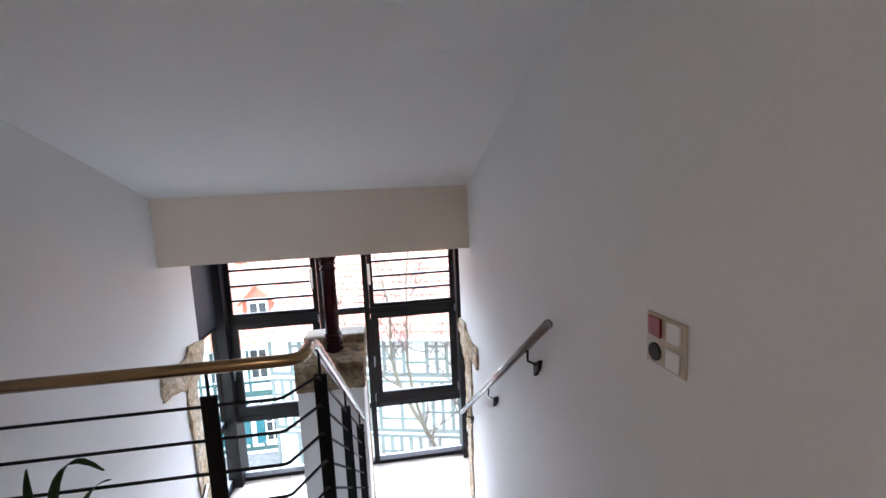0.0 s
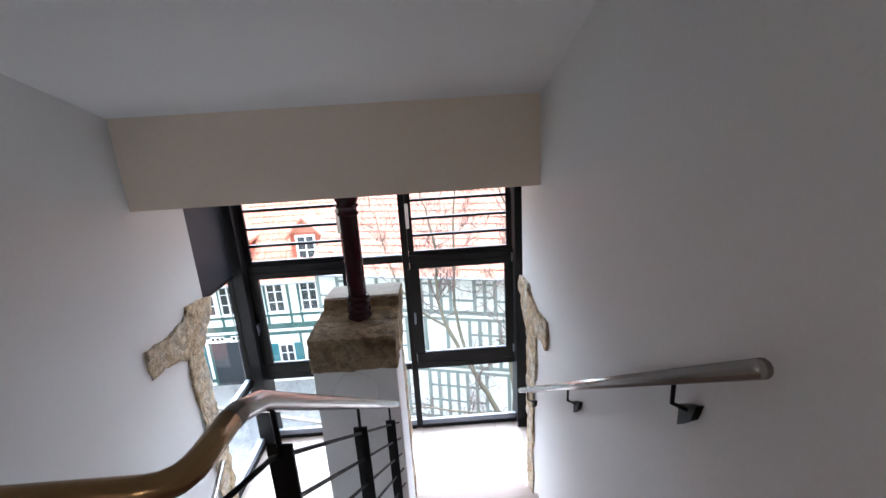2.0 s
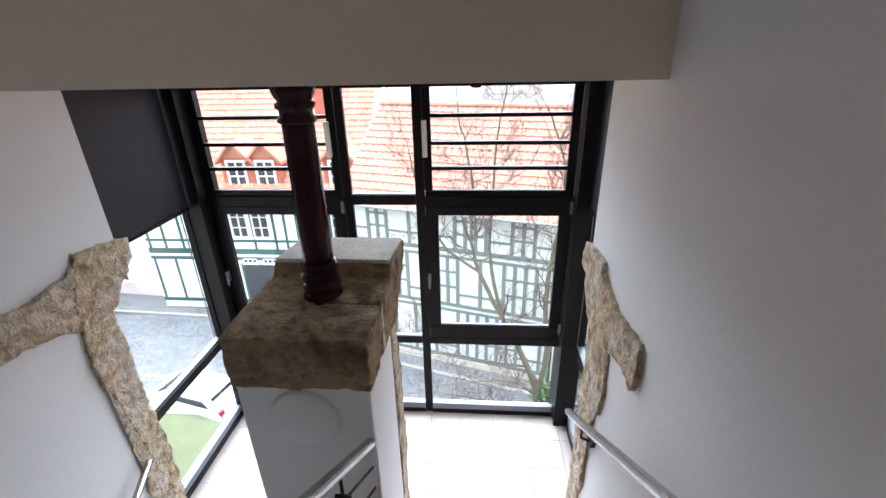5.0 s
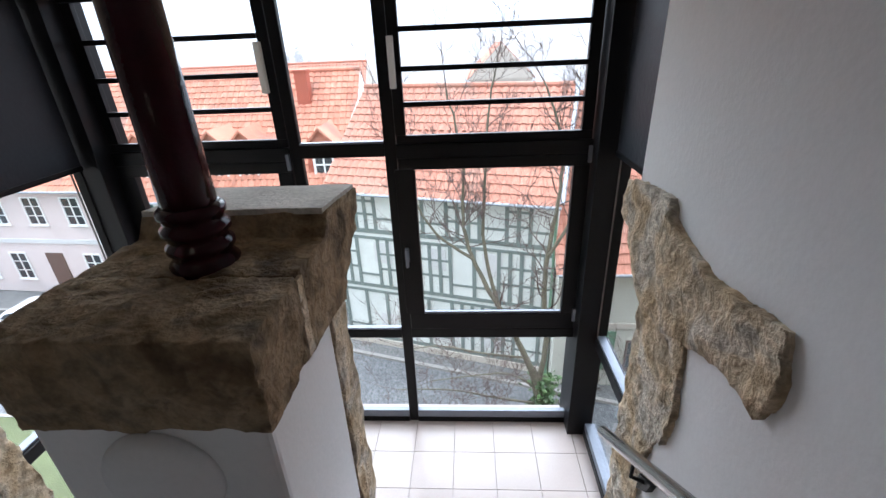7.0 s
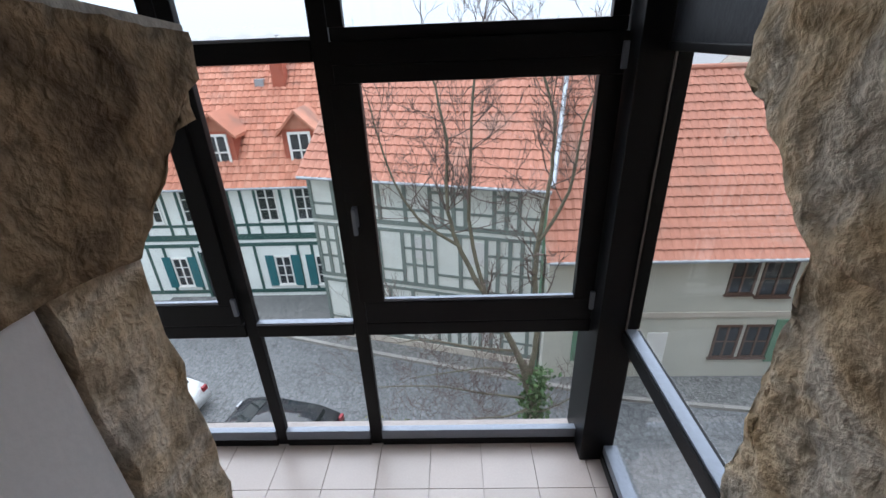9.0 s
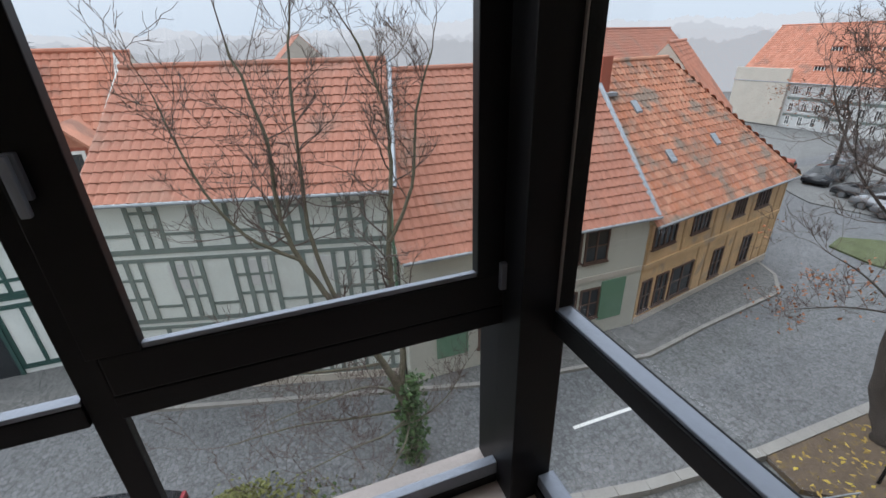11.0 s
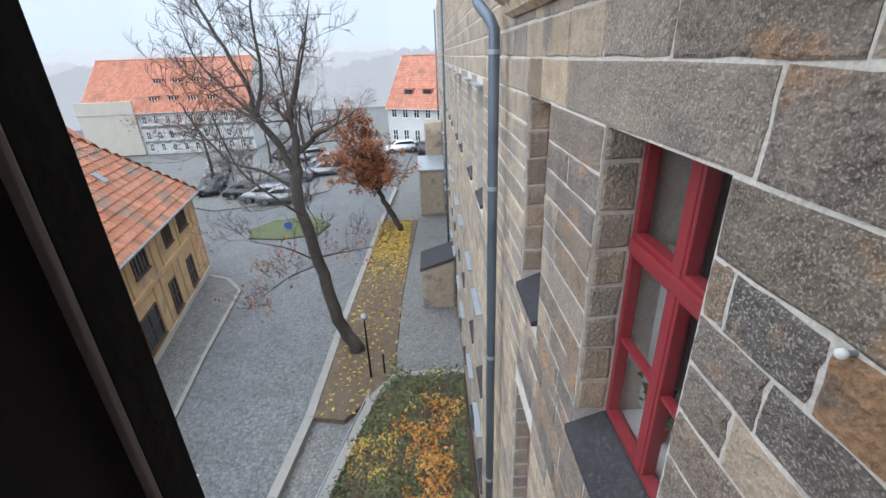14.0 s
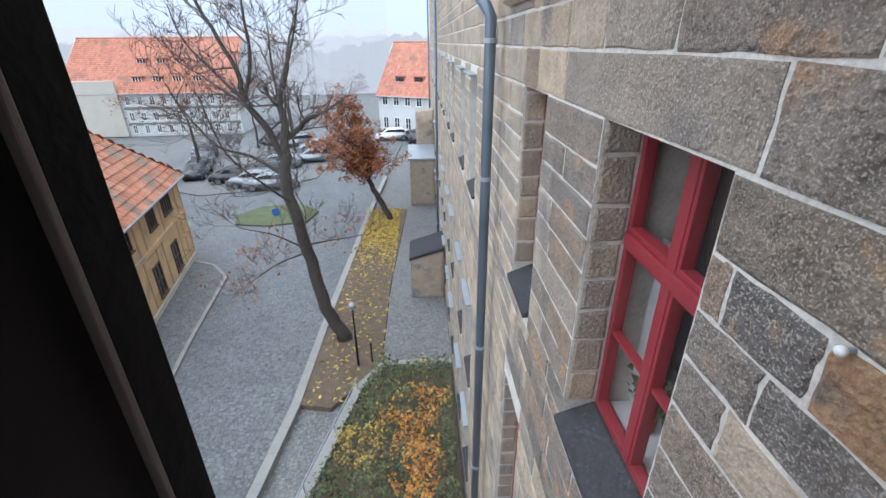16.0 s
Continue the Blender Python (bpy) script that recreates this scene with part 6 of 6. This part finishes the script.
part("body", slab([(31.8, G), (33.3, G), (33.3, G + 4.1), (31.8, G + 3.5)], 5.76, 7.55, 0.02, 3, axis="y"), STONE, porch, "coursed stone walls", True)
part("roof", slab([(31.7, G + 3.5), (33.3, G + 4.15), (33.3, G + 4.3), (31.7, G + 3.62)], 5.76, 7.65, axis="y"), ZINC, porch, "grey metal roof")
part("tower", slab([(5.76, G), (7.05, G), (7.05, -2.95), (5.76, -2.85)], 33.32, 34.6, 0.02, 3), STONE, porch, "tall stone pier", True)

# street things
lp = thing("lamp_post", (14.3, 9.25, G), "slim black street lamp with a small grey head", "street lamp")
part("pole", tube([(14.3, 9.25, G), (14.3, 9.25, G + 2.6)], [0.045, 0.03], 10), IRON, lp)
part("head", lathe([(0.05, 2.55), (0.14, 2.65), (0.12, 2.75), (0.03, 2.8)], (14.3, 9.25, G), 12), ZINC, lp, "grey head", True)
bo = thing("bollard", (14.45, 8.75, G), "slim dark bollard at the path", "bollard")
part("pole", tube([(14.45, 8.75, G), (14.45, 8.75, G + 0.95)], 0.035, 10), IRON, bo)
sg = thing("road_sign", (30.2, 16.9, G), "round blue traffic sign on a grey pole", "sign")
part("pole", tube([(30.2, 16.9, G), (30.2, 16.9, G + 0.75)], 0.03, 8), ZINC, sg)
BLUE = material("blue sign", (0.03, 0.12, 0.4), 0.4, vary=0.05)
part("disc", tube([(30.16, 16.9, G + 0.45), (30.19, 16.9, G + 0.45)], 0.28, 20), BLUE, sg, "round blue disc")

# tower crane far off in the mist
PALE_STEEL = material("pale crane steel", (0.5, 0.5, 0.5), 0.6, vary=0.05)
cr = thing("tower_crane", (86, 26, G), "pale tower crane far off in the mist", "crane")
for dx, dy in ((-0.5, -0.5), (0.5, -0.5), (0.5, 0.5), (-0.5, 0.5)):
    part("mast_leg", tube([(86 + dx, 26 + dy, G), (86 + dx, 26 + dy, 9.0)], 0.09, 5), PALE_STEEL, cr)
for k in range(12):
    z = G + 1.5 * k
    part("brace", tube([(85.5, 25.5 if k % 2 else 26.5, z), (85.5, 26.5 if k % 2 else 25.5, z + 1.5)], 0.06, 4), PALE_STEEL, cr)
part("jib", tube([(86, 22.5, 8.6), (86, 35, 8.6)], 0.16, 5), PALE_STEEL, cr)
part("tie", tube([(86, 26, 10.2), (86, 33, 8.7)], 0.05, 4), PALE_STEEL, cr)
part("peak", tube([(86, 26, 8.6), (86, 26, 10.2)], 0.12, 5), PALE_STEEL, cr)

# potted plant on the upper landing
pl = thing("potted_plant", (-0.76, 2.72, UP), "green leafy plant in a dark pot beside the railing", "plant")
part("pot", lathe([(0.1, 0), (0.15, 0.28), (0.16, 0.3), (0.14, 0.3), (0.13, 0.27)], (-0.76, 2.72, UP), 20), IRON, pl, "dark pot", True)
root = Vector((-0.76, 2.72, UP + 0.26))
for over, tip, wide in (((-0.80, 2.70, 2.75), (-0.765, 2.69, 2.91), 0.024), ((-0.74, 2.70, 3.06), (-0.555, 2.70, 2.87), 0.022), ((-0.66, 2.71, 2.84), (-0.545, 2.71, 2.83), 0.022),
                        ((-0.86, 2.74, 2.8), (-0.98, 2.74, 2.74), 0.026), ((-0.78, 2.64, 2.8), (-0.80, 2.54, 2.7), 0.026), ((-0.68, 2.66, 2.7), (-0.6, 2.6, 2.66), 0.024), ((-0.84, 2.66, 2.72), (-0.92, 2.6, 2.62), 0.024)):
    over, tip = Vector(over), Vector(tip)
    bm = bmesh.new()
    rows = []
    for i in range(12):
        f = i / 11
        c = root * (1 - f) ** 2 + over * 2 * f * (1 - f) + tip * f * f
        wd = 1.5 * wide * math.sin(math.pi * (0.12 + 0.86 * f ** 0.8)) ** 0.7
        sd = Vector((0.72, -0.2, 0.5)).normalized() * wd
        rows.append([bm.verts.new(c - sd + Vector((0, -0.006, 0))), bm.verts.new(c), bm.verts.new(c + sd + Vector((0, -0.006, 0)))])
    for p, q in zip(rows, rows[1:]):
        bm.faces.new((p[0], p[1], q[1], q[0]))
        bm.faces.new((p[1], p[2], q[2], q[1]))
    bmesh.ops.solidify(bm, geom=bm.faces[:], thickness=0.002)
    part("leaf", bm, LEAF, pl, "", True)

# smoke detector under the soffit
sd_ = thing("sensor", (0.55, 6.7, 3.1), "small dark sensor hanging from the soffit", "sensor")
part("stem", tube([(0.55, 6.7, 3.168), (0.55, 6.7, 3.09)], 0.004, 6), IRON, sd_)
part("disc", lathe([(0.03, 3.06), (0.036, 3.07), (0.03, 3.085)], (0.55, 6.7, 0), 14), IRON, sd_)

# ceiling lamp of the upper landing
CL = thing("ceiling_lamp", (-0.5, 0.3, 4.36), "round ceiling lamp with a warm opal shade", "ceiling lamp")
OPAL = bpy.data.materials.new("opal shade")
OPAL.use_nodes = True
OPAL.node_tree.nodes["Principled BSDF"].inputs["Emission Color"].default_value = (1.0, 0.84, 0.66, 1)
OPAL.node_tree.nodes["Principled BSDF"].inputs["Emission Strength"].default_value = 2.0
part("shade", lathe([(0.06, -0.1), (0.15, -0.07), (0.19, -0.01), (0.18, 0.02)], (-0.5, 0.3, 4.36), 24), OPAL, CL, "glowing opal shade", True)
part("rim", lathe([(0.19, 0.0), (0.2, 0.0), (0.2, 0.03), (0.185, 0.03)], (-0.5, 0.3, 4.36), 24), STEEL, CL)

# landing tiles
TW = 0.30
tx = 0.444
nx0, nx1 = int((tx + 1.84) / TW) + 1, int((1.5 - tx) / TW) + 1
for i in range(-nx0, nx1):
    for j in range(-3, 2):
        x0, y0 = tx + i * TW, 6.712 + (j - 1) * TW
        a, b, c, d = max(x0, -1.76), min(x0 + TW, 1.44), max(y0, NOSE - 0.25 if x0 + TW < 0.1 else NOSE - 0.0), min(y0 + TW, 7.035)
        if b - a < 0.02 or d - c < 0.02:
            continue
        part("tile", box(a + 0.002, b - 0.002, c + 0.002, d - 0.002, -0.012, 0.0, 0.0), TILE, bpy.data.objects["landing"])


# knob on the facade, plant behind the red window, low rail of the bed
knob = thing("wall_marker", (1.87, FY + 0.01, 0.91), "small white round knob on the facade joint", "marker")
part("stem", tube([(1.87, FY - 0.01, 0.91), (1.87, FY + 0.03, 0.91)], 0.007, 8), ZINC, knob)
bm = bmesh.new()
bmesh.ops.create_uvsphere(bm, u_segments=16, v_segments=10, radius=0.013, matrix=Matrix.Translation((1.87, FY + 0.03, 0.91)))
part("cap", bm, WHITE_PAINT, knob, "white round cap", True)
structure(part("window_board", box(2.38, 3.36, 5.12, 5.395, -0.76, -0.715), WHITE_WOOD), "white inner window board", "sill")
pp = thing("potted_plant", (3.12, 5.27, -0.715), "green potted plant behind the red window", "plant")
bm = bmesh.new()
bmesh.ops.create_cone(bm, cap_ends=True, segments=20, radius1=0.05, radius2=0.07, depth=0.13, matrix=Matrix.Translation((3.12, 5.27, -0.65)))
part("pot", bm, DORMER_RED, pp, "terracotta pot")
random.seed(5)
leaves("foliage", [(3.12 + random.gauss(0, 0.08), 5.27 + random.gauss(0, 0.04), -0.56 + random.uniform(0, 0.3)) for _ in range(130)], 0.04, LEAF, "green leaves", "", pp, kind="")
lr = thing("low_rail", (9.0, 9.7, G + 0.2), "thin blue-grey metal rail along the bed wall", "railing")
part("rail", tube([(4.1, 10.75, G + 0.62), (9.05, 10.0, G + 0.62), (12.9, 9.08, G + 0.62)], 0.022, 8), ZINC, lr)
for x, y in ((4.2, 10.735), (6.6, 10.37), (9.05, 10.0), (11.0, 9.535), (12.85, 9.09)):
    part("post", tube([(x, y, G + 0.15), (x, y, G + 0.62)], 0.018, 8), ZINC, lr)
